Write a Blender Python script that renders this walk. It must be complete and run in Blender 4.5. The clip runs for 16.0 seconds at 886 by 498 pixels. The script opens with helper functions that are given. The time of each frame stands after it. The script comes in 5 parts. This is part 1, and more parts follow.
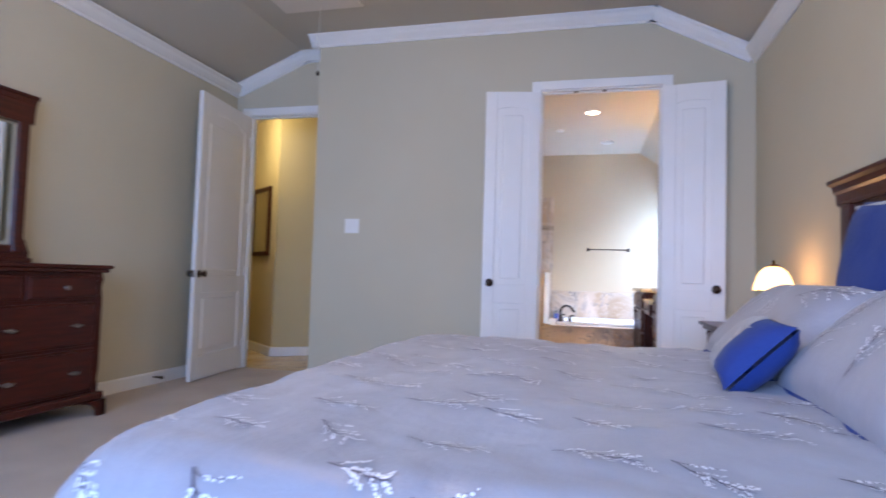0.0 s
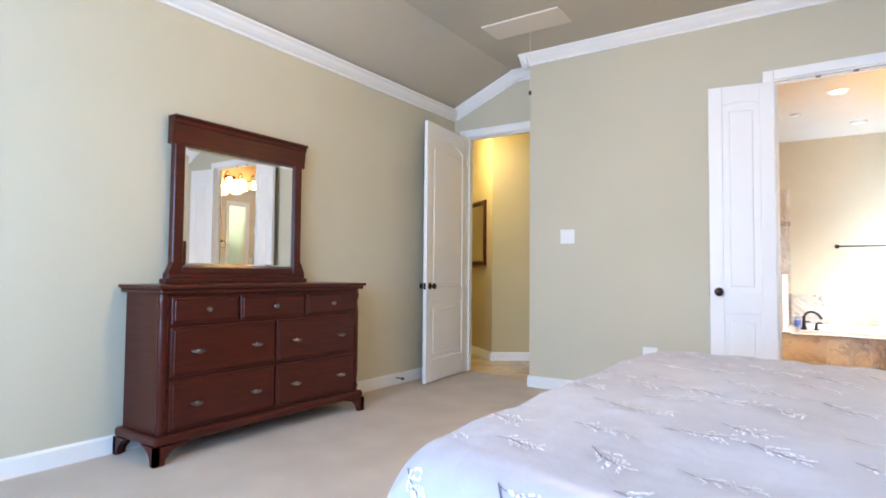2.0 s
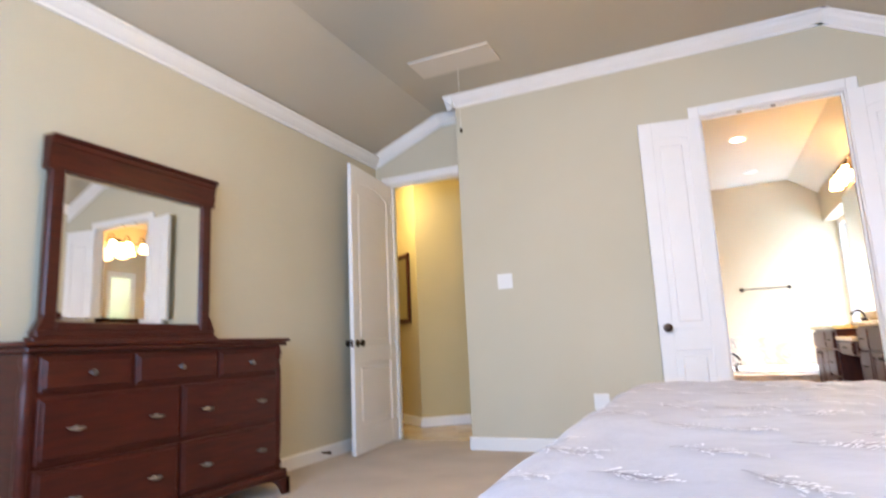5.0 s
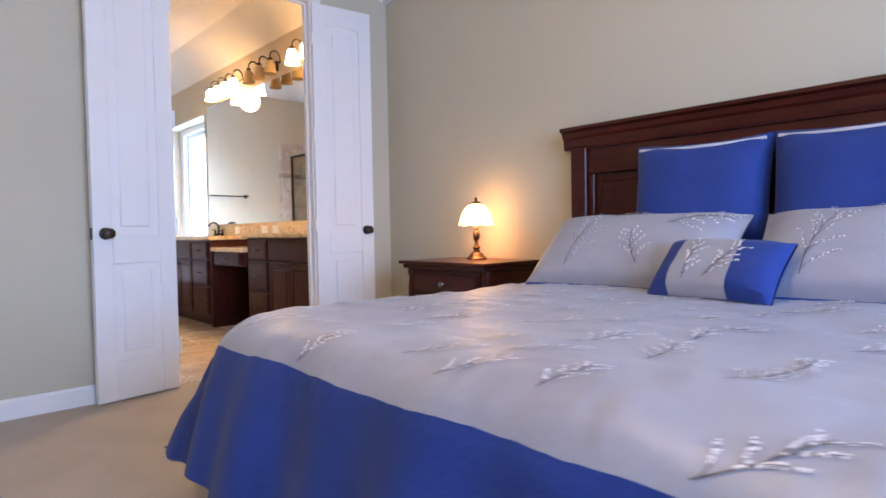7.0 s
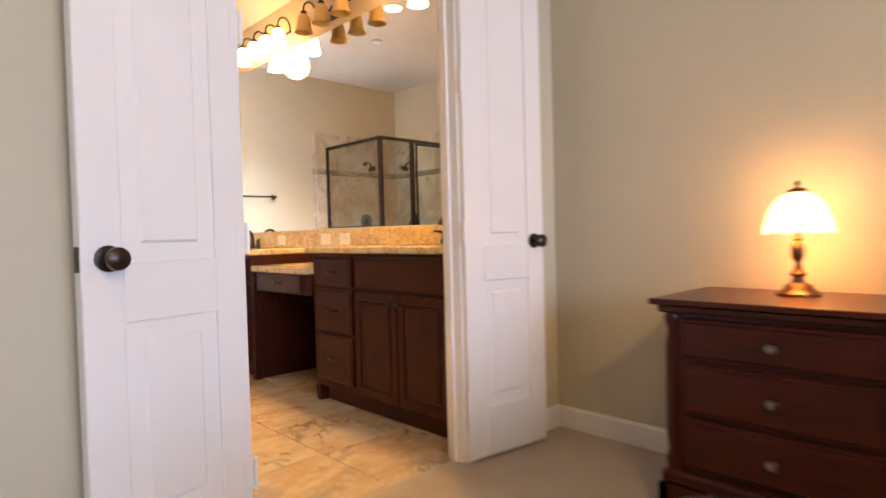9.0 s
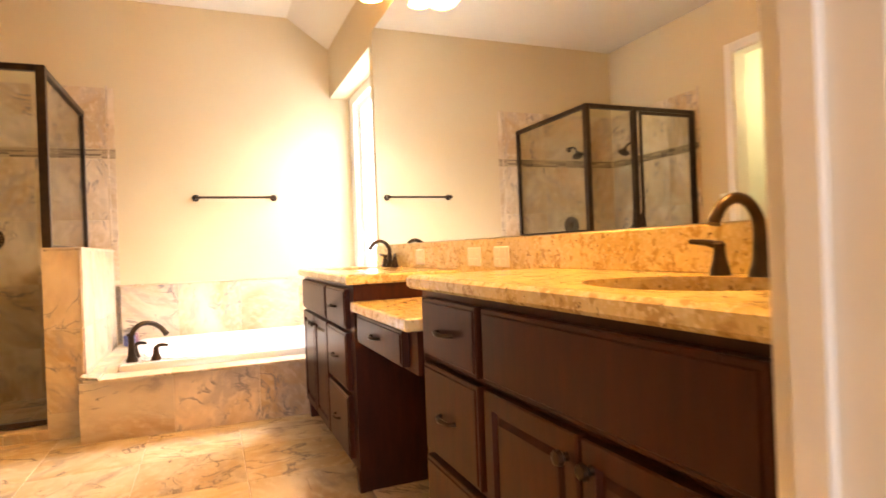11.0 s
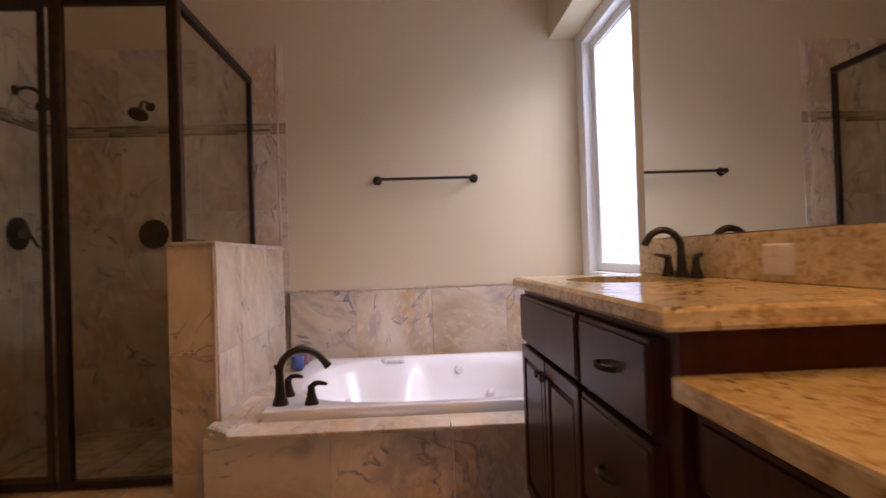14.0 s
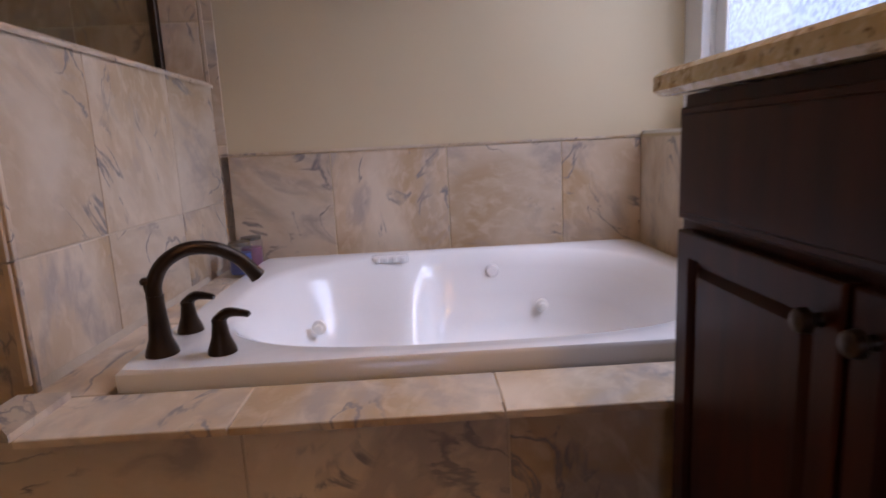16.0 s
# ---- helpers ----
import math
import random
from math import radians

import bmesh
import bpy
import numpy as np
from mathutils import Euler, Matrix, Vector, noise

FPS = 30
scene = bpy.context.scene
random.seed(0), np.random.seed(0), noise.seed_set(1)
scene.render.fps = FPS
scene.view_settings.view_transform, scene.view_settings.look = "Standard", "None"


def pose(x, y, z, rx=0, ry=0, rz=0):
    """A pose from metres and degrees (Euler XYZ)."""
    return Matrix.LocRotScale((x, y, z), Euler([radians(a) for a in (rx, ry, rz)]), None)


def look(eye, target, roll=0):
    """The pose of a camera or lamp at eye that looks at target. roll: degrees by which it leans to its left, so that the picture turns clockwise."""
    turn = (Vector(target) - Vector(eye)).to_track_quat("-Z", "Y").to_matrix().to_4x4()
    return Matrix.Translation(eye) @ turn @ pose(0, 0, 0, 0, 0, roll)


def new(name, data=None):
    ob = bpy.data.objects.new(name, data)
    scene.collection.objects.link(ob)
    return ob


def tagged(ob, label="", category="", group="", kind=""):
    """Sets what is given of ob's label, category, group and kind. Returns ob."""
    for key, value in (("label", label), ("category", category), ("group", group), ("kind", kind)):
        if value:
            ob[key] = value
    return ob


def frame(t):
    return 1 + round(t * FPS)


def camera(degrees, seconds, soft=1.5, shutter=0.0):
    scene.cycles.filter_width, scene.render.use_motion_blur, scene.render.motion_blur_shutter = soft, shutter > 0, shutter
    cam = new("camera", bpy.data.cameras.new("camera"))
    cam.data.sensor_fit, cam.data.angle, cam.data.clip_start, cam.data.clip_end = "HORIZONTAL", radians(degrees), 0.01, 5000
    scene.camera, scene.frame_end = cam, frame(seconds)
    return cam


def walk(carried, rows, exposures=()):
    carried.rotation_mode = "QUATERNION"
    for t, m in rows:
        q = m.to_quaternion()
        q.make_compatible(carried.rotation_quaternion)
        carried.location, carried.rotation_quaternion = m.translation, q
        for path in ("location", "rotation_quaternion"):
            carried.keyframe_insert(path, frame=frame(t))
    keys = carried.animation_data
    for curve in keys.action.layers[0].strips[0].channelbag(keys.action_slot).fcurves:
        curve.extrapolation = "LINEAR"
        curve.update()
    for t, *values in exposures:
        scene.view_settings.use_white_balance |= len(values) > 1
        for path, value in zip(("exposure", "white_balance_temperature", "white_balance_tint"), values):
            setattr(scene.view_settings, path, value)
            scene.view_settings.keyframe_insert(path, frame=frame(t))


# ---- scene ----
U = 1.05                     # metres to one unit of the plan below; the path is in metres
cam = camera(75.0, 16.0, soft=1.6, shutter=0.5)
PATH = [
    (0, (0.644, 0.925, 0.977), (0.149, 2.86, 1.075), 1.7),
    (0.5, (0.64, 0.801, 0.99), (-0.122, 2.649, 1.07), 1.5),
    (1, (0.619, 0.749, 0.987), (-0.339, 2.503, 1.061), 1.2),
    (1.5, (0.601, 0.722, 1.001), (-0.479, 2.404, 1.068), 0.9),
    (2, (0.588, 0.732, 1.068), (-0.536, 2.384, 1.153), 0.5),
    (2.5, (0.607, 0.763, 1.117), (-0.476, 2.345, 1.688), -0.7),
    (3, (0.541, 0.736, 1.071), (-0.45, 2.231, 1.954), -1.2),
    (3.2, (0.519, 0.715, 1.051), (-0.457, 2.198, 1.971), -1.2),
    (5.3, (-0.04, 1.148, 0.883), (-0.7, 3.027, 1.069), -1.1),
    (5.5, (-0.159, 1.265, 0.894), (-0.548, 3.224, 1.002), -0.9),
    (6, (-0.448, 1.513, 0.897), (-0.047, 3.473, 0.88), -1.2),
    (6.5, (-0.707, 1.781, 0.911), (0.401, 3.444, 0.853), -1.0),
    (7, (-0.97, 2.121, 0.93), (0.39, 3.586, 0.866), -1.0),
    (7.5, (-1.069, 2.505, 0.901), (0.417, 3.842, 0.838), -1.1),
    (8, (-0.977, 3.04, 0.946), (0.511, 4.373, 0.874), -1.5),
    (8.2, (-0.946, 3.193, 0.96), (0.542, 4.527, 0.891), -1.4),
    (9.2, (-0.41, 4.30, 0.985), (0.93, 5.78, 0.943), -1.5),
    (10.3, (0.396, 5.146, 1.011), (1.524, 6.797, 0.995), -1.4),
    (10.5, (0.48, 5.248, 1.019), (1.527, 6.952, 0.998), -1.9),
    (11, (0.701, 5.518, 1.012), (1.45, 7.372, 1.009), -2.2),
    (11.5, (0.801, 5.698, 1.025), (1.439, 7.594, 1.031), -2.2),
    (12, (0.827, 5.783, 1.032), (1.289, 7.729, 1.047), -2.2),
    (12.5, (0.825, 5.848, 1.026), (1.067, 7.833, 1.055), -2.1),
    (13, (0.83, 5.991, 1.012), (0.886, 7.989, 1.049), -1.9),
    (13.5, (0.831, 6.448, 1.014), (0.864, 8.448, 1.048), -1.9),
    (14, (0.829, 6.985, 1.007), (0.93, 8.982, 1.031), -1.9),
    (14.5, (0.837, 7.511, 0.972), (0.938, 9.508, 0.993), -1.8),
    (15, (0.874, 7.886, 0.889), (1.006, 9.881, 0.868), -2.1),
    (15.5, (0.871, 8.12, 0.823), (0.983, 10.107, 0.634), -2.3),
    (16, (0.827, 8.266, 0.815), (0.885, 10.234, 0.459), -2.8),
]
EXPOSURES = [(0.0, 0.58, 5300, 28), (0.5, 0.80, 5650, 22), (1.0, 1.05, 5700, 18), (1.5, 1.4, 5750, 19), (2.0, 1.42, 5850, 18), (3.0, 1.5, 6700, 12), (3.2, 1.5, 6700, 12), (5.5, 1.25, 5750, 25), (6.0, 1.0, 5350, 26), (6.5, 0.70, 5350, 32), (7.0, 0.92, 5350, 27), (8.2, 1.03, 6300, 29), (10.5, 1.33, 8600, 28), (11.0, 1.24, 9900, 35), (11.5, 0.95, 9900, 38), (12.0, 0.68, 9600, 37), (12.6, -0.12, 9000, 47), (13.5, -0.62, 8000, 49), (14.5, -1.12, 6700, 44), (15.5, -1.28, 6500, 44), (16.0, -1.36, 6600, 42)]
L_DAY, L_BWIN, L_FAN, L_TABLE, L_VAN, L_CAN, L_HALL, L_CLOSET, L_DOWN = 128, 520, 36, 2.4, 2, 340, 17, 9, 40
E_SHADE, E_BOWL, E_LAMP = 12.0, 8.0, 2.8

walk(cam, [(t, look(eye, target, roll)) for t, eye, target, roll in PATH], EXPOSURES)

# ---- world, large lights ----
world = bpy.data.worlds.new("world")
scene.world = world
world.use_nodes = True
wn = world.node_tree.nodes
sky = wn.new("ShaderNodeTexSky")
sky.sky_type, sky.sun_disc = "NISHITA", False
sky.sun_elevation, sky.sun_rotation = radians(38), radians(200)
world.node_tree.links.new(sky.outputs[0], wn["Background"].inputs[0])
wn["Background"].inputs[1].default_value = 0.12


def area(name, eye, target, w, h, watts, colour):
    d = bpy.data.lights.new(name, "AREA")
    d.shape, d.size, d.size_y, d.energy, d.color = "RECTANGLE", w * U, h * U, watts, colour
    ob = new(name, d)
    ob.matrix_world = look([U * v for v in eye], [U * v for v in target])
    return ob


def bulb(name, at, watts, colour, radius=0.05):
    d = bpy.data.lights.new(name, "POINT")
    d.energy, d.color, d.shadow_soft_size = watts, colour, radius
    ob = new(name, d)
    ob.location = [U * v for v in at]
    return ob


DAY, WARM = (0.42, 0.665, 1.0), (1.0, 0.68, 0.28)
sun = bpy.data.lights.new("sun", "SUN")
sun.energy, sun.angle, sun.color = 2.5, radians(0.5), (1.0, 0.95, 0.86)
sun_ob = new("sun", sun)
sun_ob.rotation_euler = (radians(52), 0, radians(160))
area("window_light", (-0.5, -0.86, 1.55), (-0.5, 2, 1.45), 3.2, 1.7, L_DAY, DAY)
area("bath_window_light", (2.75, 9.7, 3.0), (1.2, 9.7, 1.2), 2.6, 1.5, L_BWIN, (0.68, 0.86, 1.0))
bulb("fan_bulb", (-0.44, 2.73, 2.40), L_FAN, WARM, 0.09)
bulb("table_lamp_bulb", (1.60, 4.44, 0.985), L_TABLE, (1.0, 0.49, 0.14), 0.03)
for yy in (6.135, 7.965):
    bulb("vanity_bulb", (1.50, yy, 2.30), L_VAN, (1.0, 0.62, 0.21), 0.12)
    d = bpy.data.lights.new("vanity_downlight", "SPOT")
    d.energy, d.color, d.shadow_soft_size, d.spot_size, d.spot_blend = L_DOWN, (1.0, 0.65, 0.235), 0.12, radians(150), 0.8
    new("vanity_downlight", d).matrix_world = look((U * 1.50, U * yy, U * 2.29), (U * 1.25, U * yy, 0))
area("recessed_lamp_light", (0.61, 7.82, 2.93), (0.61, 7.82, 0), 0.11, 0.11, L_CAN, (1.0, 0.65, 0.235)).data.spread = radians(105)
bulb("hall_bulb", (-3.0, 6.2, 2.5), L_HALL, (1.0, 0.82, 0.34), 0.1)
bulb("closet_bulb", (-2.1, 8.3, 2.3), L_CLOSET, (0.9, 1.0, 0.70), 0.1)


# ---- materials ----
def material(name, base, rough=0.6, metal=0.0, second=None, scale=4.0, stretch=(1, 1, 1), bump=0.0, bscale=120.0, emit=None, power=0.0, sheen=0.0, coat=0.0, vary=0.0, trans=0.0, spec=0.5, contrast=0.18, detail=6.0, rvary=0.0):
    """A surface with a colour that drifts to `second`, fine relief, and a chance tint for each object."""
    m = bpy.data.materials.new(name)
    m.use_nodes = True
    n, l = m.node_tree.nodes, m.node_tree.links
    b = n["Principled BSDF"]
    b.inputs["Base Color"].default_value = (*base, 1)
    b.inputs["Roughness"].default_value = rough
    b.inputs["Metallic"].default_value = metal
    b.inputs["Sheen Weight"].default_value = sheen
    b.inputs["Coat Weight"].default_value = coat
    b.inputs["Specular IOR Level"].default_value = spec
    b.inputs["Transmission Weight"].default_value = trans
    if emit:
        b.inputs["Emission Color"].default_value = (*emit, 1)
        b.inputs["Emission Strength"].default_value = power
    tc = n.new("ShaderNodeTexCoord")
    mp = n.new("ShaderNodeMapping")
    mp.inputs["Scale"].default_value = stretch
    l.new(tc.outputs["Object"], mp.inputs[0])
    info = n.new("ShaderNodeObjectInfo")
    if vary:
        add = n.new("ShaderNodeVectorMath")
        add.operation = "SCALE"
        add.inputs[0].default_value = (31.0, 17.0, 23.0)
        l.new(info.outputs["Random"], add.inputs["Scale"])
        l.new(add.outputs[0], mp.inputs["Location"])
    if second:
        t = n.new("ShaderNodeTexNoise")
        t.inputs["Scale"].default_value, t.inputs["Detail"].default_value = scale, detail
        l.new(mp.outputs[0], t.inputs["Vector"])
        r = n.new("ShaderNodeMapRange")
        r.inputs["From Min"].default_value, r.inputs["From Max"].default_value = 0.5 - contrast, 0.5 + contrast
        l.new(t.outputs["Fac"], r.inputs["Value"])
        mix = n.new("ShaderNodeMix")
        mix.data_type = "RGBA"
        mix.inputs[6].default_value, mix.inputs[7].default_value = (*base, 1), (*second, 1)
        l.new(r.outputs[0], mix.inputs[0])
        out = mix.outputs[2]
        if vary:
            hue = n.new("ShaderNodeHueSaturation")
            mr = n.new("ShaderNodeMapRange")
            mr.inputs["To Min"].default_value, mr.inputs["To Max"].default_value = 1 - vary, 1 + vary
            l.new(info.outputs["Random"], mr.inputs["Value"])
            l.new(mr.outputs[0], hue.inputs["Value"])
            l.new(out, hue.inputs["Color"])
            out = hue.outputs[0]
        l.new(out, b.inputs["Base Color"])
        if rvary:
            rr = n.new("ShaderNodeMapRange")
            rr.inputs["To Min"].default_value, rr.inputs["To Max"].default_value = rough - rvary, rough + rvary
            l.new(t.outputs["Fac"], rr.inputs["Value"])
            l.new(rr.outputs[0], b.inputs["Roughness"])
    if bump:
        t2 = n.new("ShaderNodeTexNoise")
        t2.inputs["Scale"].default_value, t2.inputs["Detail"].default_value = bscale, 4
        l.new(tc.outputs["Object"], t2.inputs["Vector"])
        bp = n.new("ShaderNodeBump")
        bp.inputs["Strength"].default_value, bp.inputs["Distance"].default_value = bump, 0.01
        l.new(t2.outputs["Fac"], bp.inputs["Height"])
        l.new(bp.outputs[0], b.inputs["Normal"])
    return m


def stone(name, pale, warm, grey, vein, rough=0.3, vary=0.1, scale=3.0, across=False):
    """Travertine-look porcelain: cloudy drifts, grey streaks and thin dark veins, another cut on every piece."""
    m = bpy.data.materials.new(name)
    m.use_nodes = True
    n, l = m.node_tree.nodes, m.node_tree.links
    b = n["Principled BSDF"]
    b.inputs["Roughness"].default_value = rough
    tc, info, mp = n.new("ShaderNodeTexCoord"), n.new("ShaderNodeObjectInfo"), n.new("ShaderNodeMapping")
    sc = n.new("ShaderNodeVectorMath")
    sc.operation = "SCALE"
    sc.inputs[0].default_value = (37.0, 19.0, 29.0)
    l.new(info.outputs["Random"], sc.inputs["Scale"])
    l.new(sc.outputs[0], mp.inputs["Location"])
    spin, turned = n.new("ShaderNodeVectorMath"), n.new("ShaderNodeMapping")
    spin.operation = "SCALE"
    spin.inputs[0].default_value = (0.9, 0.5, 2.4)
    l.new(info.outputs["Random"], spin.inputs["Scale"])
    l.new(spin.outputs[0], turned.inputs["Rotation"])
    l.new(tc.outputs["Object"], turned.inputs[0])
    mp.inputs["Scale"].default_value = (1.0, 1.8, 1.3) if not across else (1.8, 1.0, 1.3)
    l.new(turned.outputs[0], mp.inputs[0])

    def cloud(s, d, dist, lo, hi):
        t = n.new("ShaderNodeTexNoise")
        t.inputs["Scale"].default_value, t.inputs["Detail"].default_value, t.inputs["Distortion"].default_value = s, d, dist
        l.new(mp.outputs[0], t.inputs["Vector"])
        r = n.new("ShaderNodeMapRange")
        r.inputs["From Min"].default_value, r.inputs["From Max"].default_value = lo, hi
        l.new(t.outputs["Fac"], r.inputs["Value"])
        return r.outputs[0]

    def blend(f, a, c):
        x = n.new("ShaderNodeMix")
        x.data_type = "RGBA"
        l.new(f, x.inputs[0])
        for i, v in ((6, a), (7, c)):
            if isinstance(v, tuple):
                x.inputs[i].default_value = (*v, 1)
            else:
                l.new(v, x.inputs[i])
        return x.outputs[2]
    col = blend(cloud(scale * 0.55, 8, 0.8, 0.36, 0.62), pale, warm)
    col = blend(cloud(scale * 0.8, 9, 1.4, 0.52, 0.68), col, grey)
    col = blend(cloud(scale * 5.0, 6, 0.4, 0.48, 0.90), col, (pale[0] * 1.08, pale[1] * 1.08, pale[2] * 1.08))
    t = n.new("ShaderNodeTexNoise")
    t.inputs["Scale"].default_value, t.inputs["Detail"].default_value, t.inputs["Distortion"].default_value = scale * 0.85, 9, 1.6
    l.new(mp.outputs[0], t.inputs["Vector"])
    off, width, keep = n.new("ShaderNodeMath"), n.new("ShaderNodeMapRange"), n.new("ShaderNodeMath")
    off.operation, off.inputs[1].default_value = "SUBTRACT", 0.5
    ab = n.new("ShaderNodeMath")
    ab.operation = "ABSOLUTE"
    l.new(t.outputs["Fac"], off.inputs[0])
    l.new(off.outputs[0], ab.inputs[0])
    width.inputs["From Min"].default_value, width.inputs["From Max"].default_value = 0.005, 0.024
    width.inputs["To Min"].default_value, width.inputs["To Max"].default_value = 1.0, 0.0
    l.new(ab.outputs[0], width.inputs["Value"])
    keep.operation = "MULTIPLY"
    l.new(width.outputs[0], keep.inputs[0])
    l.new(cloud(scale * 1.0, 4, 0.6, 0.50, 0.58), keep.inputs[1])
    v = keep.outputs[0]
    col = blend(v, col, vein)
    hue, mr = n.new("ShaderNodeHueSaturation"), n.new("ShaderNodeMapRange")
    mr.inputs["To Min"].default_value, mr.inputs["To Max"].default_value = 1 - vary, 1 + vary
    l.new(info.outputs["Random"], mr.inputs["Value"])
    l.new(mr.outputs[0], hue.inputs["Value"])
    l.new(col, hue.inputs["Color"])
    l.new(hue.outputs[0], b.inputs["Base Color"])
    bp = n.new("ShaderNodeBump")
    bp.inputs["Strength"].default_value, bp.inputs["Distance"].default_value = 0.12, 0.004
    bp.invert = True
    l.new(v, bp.inputs["Height"])
    l.new(bp.outputs[0], b.inputs["Normal"])
    return m


def granite(name):
    m = bpy.data.materials.new(name)
    m.use_nodes = True
    n, l = m.node_tree.nodes, m.node_tree.links
    b = n["Principled BSDF"]
    b.inputs["Roughness"].default_value = 0.16
    tc = n.new("ShaderNodeTexCoord")
    prev = (0.64, 0.48, 0.23, 1)
    for s, lo, hi, c in ((9, 0.40, 0.62, (0.74, 0.60, 0.34)), (30, 0.53, 0.61, (0.50, 0.34, 0.15)), (95, 0.52, 0.62, (0.78, 0.66, 0.42)), (62, 0.64, 0.70, (0.22, 0.125, 0.055))):
        t, r, x = n.new("ShaderNodeTexNoise"), n.new("ShaderNodeMapRange"), n.new("ShaderNodeMix")
        t.inputs["Scale"].default_value, t.inputs["Detail"].default_value, t.inputs["Distortion"].default_value = s, 3, 0.4
        r.inputs["From Min"].default_value, r.inputs["From Max"].default_value = lo, hi
        x.data_type = "RGBA"
        l.new(tc.outputs["Object"], t.inputs["Vector"])
        l.new(t.outputs["Fac"], r.inputs["Value"])
        l.new(r.outputs[0], x.inputs[0])
        if isinstance(prev, tuple):
            x.inputs[6].default_value = prev
        else:
            l.new(prev, x.inputs[6])
        x.inputs[7].default_value = (*c, 1)
        prev = x.outputs[2]
    l.new(prev, b.inputs["Base Color"])
    return m


def clear_glass(name, tint=(0.93, 0.95, 0.93), rough=0.0, bump=0.0):
    m = bpy.data.materials.new(name)
    m.use_nodes = True
    n, l = m.node_tree.nodes, m.node_tree.links
    for x in list(n):
        if x.type == "BSDF_PRINCIPLED":
            n.remove(x)
    out = n["Material Output"]
    g, t, mix, f = n.new("ShaderNodeBsdfGlossy"), n.new("ShaderNodeBsdfTransparent"), n.new("ShaderNodeMixShader"), n.new("ShaderNodeLayerWeight")
    t.inputs[0].default_value = (*tint, 1)
    g.inputs["Roughness"].default_value = rough
    f.inputs[0].default_value = 0.5
    p, a = n.new("ShaderNodeMath"), n.new("ShaderNodeMath")
    p.operation, a.operation = "POWER", "MULTIPLY_ADD"
    p.inputs[1].default_value, a.inputs[1].default_value, a.inputs[2].default_value = 4.0, 0.7, 0.03
    l.new(f.outputs["Facing"], p.inputs[0])
    l.new(p.outputs[0], a.inputs[0])
    l.new(a.outputs[0], mix.inputs[0])
    l.new(t.outputs[0], mix.inputs[1])
    l.new(g.outputs[0], mix.inputs[2])
    l.new(mix.outputs[0], out.inputs[0])
    return m


def obscured_glass(name):
    """Pebbled privacy glass: lets light through and scatters it."""
    m = bpy.data.materials.new(name)
    m.use_nodes = True
    n, l = m.node_tree.nodes, m.node_tree.links
    n.remove(n["Principled BSDF"])
    tr, tl, mix, tx, tc, r = n.new("ShaderNodeBsdfTransparent"), n.new("ShaderNodeBsdfTranslucent"), n.new("ShaderNodeMixShader"), n.new("ShaderNodeTexNoise"), n.new("ShaderNodeTexCoord"), n.new("ShaderNodeMapRange")
    tr.inputs[0].default_value, tl.inputs[0].default_value = (0.92, 0.96, 1.0, 1), (0.56, 0.65, 0.72, 1)
    tx.inputs["Scale"].default_value, tx.inputs["Detail"].default_value = 70, 3
    r.inputs["From Min"].default_value, r.inputs["From Max"].default_value, r.inputs["To Min"].default_value, r.inputs["To Max"].default_value = 0.4, 0.6, 0.35, 0.75
    l.new(tc.outputs["Object"], tx.inputs["Vector"])
    l.new(tx.outputs["Fac"], r.inputs["Value"])
    l.new(r.outputs[0], mix.inputs[0])
    l.new(tr.outputs[0], mix.inputs[1])
    l.new(tl.outputs[0], mix.inputs[2])
    l.new(mix.outputs[0], n["Material Output"].inputs[0])
    return m


PAINT = material("wall_paint", (0.545, 0.50, 0.37), 0.85, second=(0.52, 0.475, 0.345), scale=1.2, bump=0.06, bscale=260)
# the bedroom's paint again, with the bath's warm lamplight put into its tint
WARMLIT_PAINT = material("warm_lit_wall_paint", (0.62, 0.515, 0.345), 0.8, second=(0.585, 0.48, 0.315), scale=1.2, bump=0.06, bscale=260)
# yellow of the hall's lamplight is put into this paint's colour
YELLOWLIT_PAINT = material("yellow_lit_paint", (0.54, 0.45, 0.25), 0.85, second=(0.51, 0.42, 0.22), scale=1.2, bump=0.06, bscale=260)
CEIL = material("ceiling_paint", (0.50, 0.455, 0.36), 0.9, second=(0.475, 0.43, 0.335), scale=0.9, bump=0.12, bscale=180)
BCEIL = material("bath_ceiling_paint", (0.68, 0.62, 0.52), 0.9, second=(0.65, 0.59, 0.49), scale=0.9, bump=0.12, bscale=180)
WHITE = material("white_trim_paint", (0.80, 0.79, 0.76), 0.35, second=(0.77, 0.76, 0.72), scale=3, bump=0.02, bscale=200)
CARPET = material("beige_carpet", (0.62, 0.51, 0.38), 0.95, second=(0.51, 0.41, 0.295), scale=3.2, bump=1.0, bscale=300, sheen=0.3, contrast=0.22, detail=10)
WOOD = material("cherry_wood", (0.070, 0.012, 0.006), 0.28, second=(0.036, 0.008, 0.005), scale=5, stretch=(1.2, 1.2, 9), spec=0.26, bump=0.03, bscale=300)
WOODH = material("cherry_wood_level", (0.070, 0.012, 0.006), 0.28, second=(0.036, 0.008, 0.005), scale=5, stretch=(6, 1.0, 9), spec=0.26, bump=0.03, bscale=300)
CABINET = material("espresso_cabinet_wood", (0.060, 0.0135, 0.0055), 0.38, second=(0.034, 0.009, 0.005), scale=6, stretch=(5, 5, 0.8), spec=0.18, bump=0.03, bscale=260)
BRONZE = material("oil_rubbed_bronze", (0.035, 0.024, 0.018), 0.32, 0.75, second=(0.06, 0.036, 0.022), scale=20)
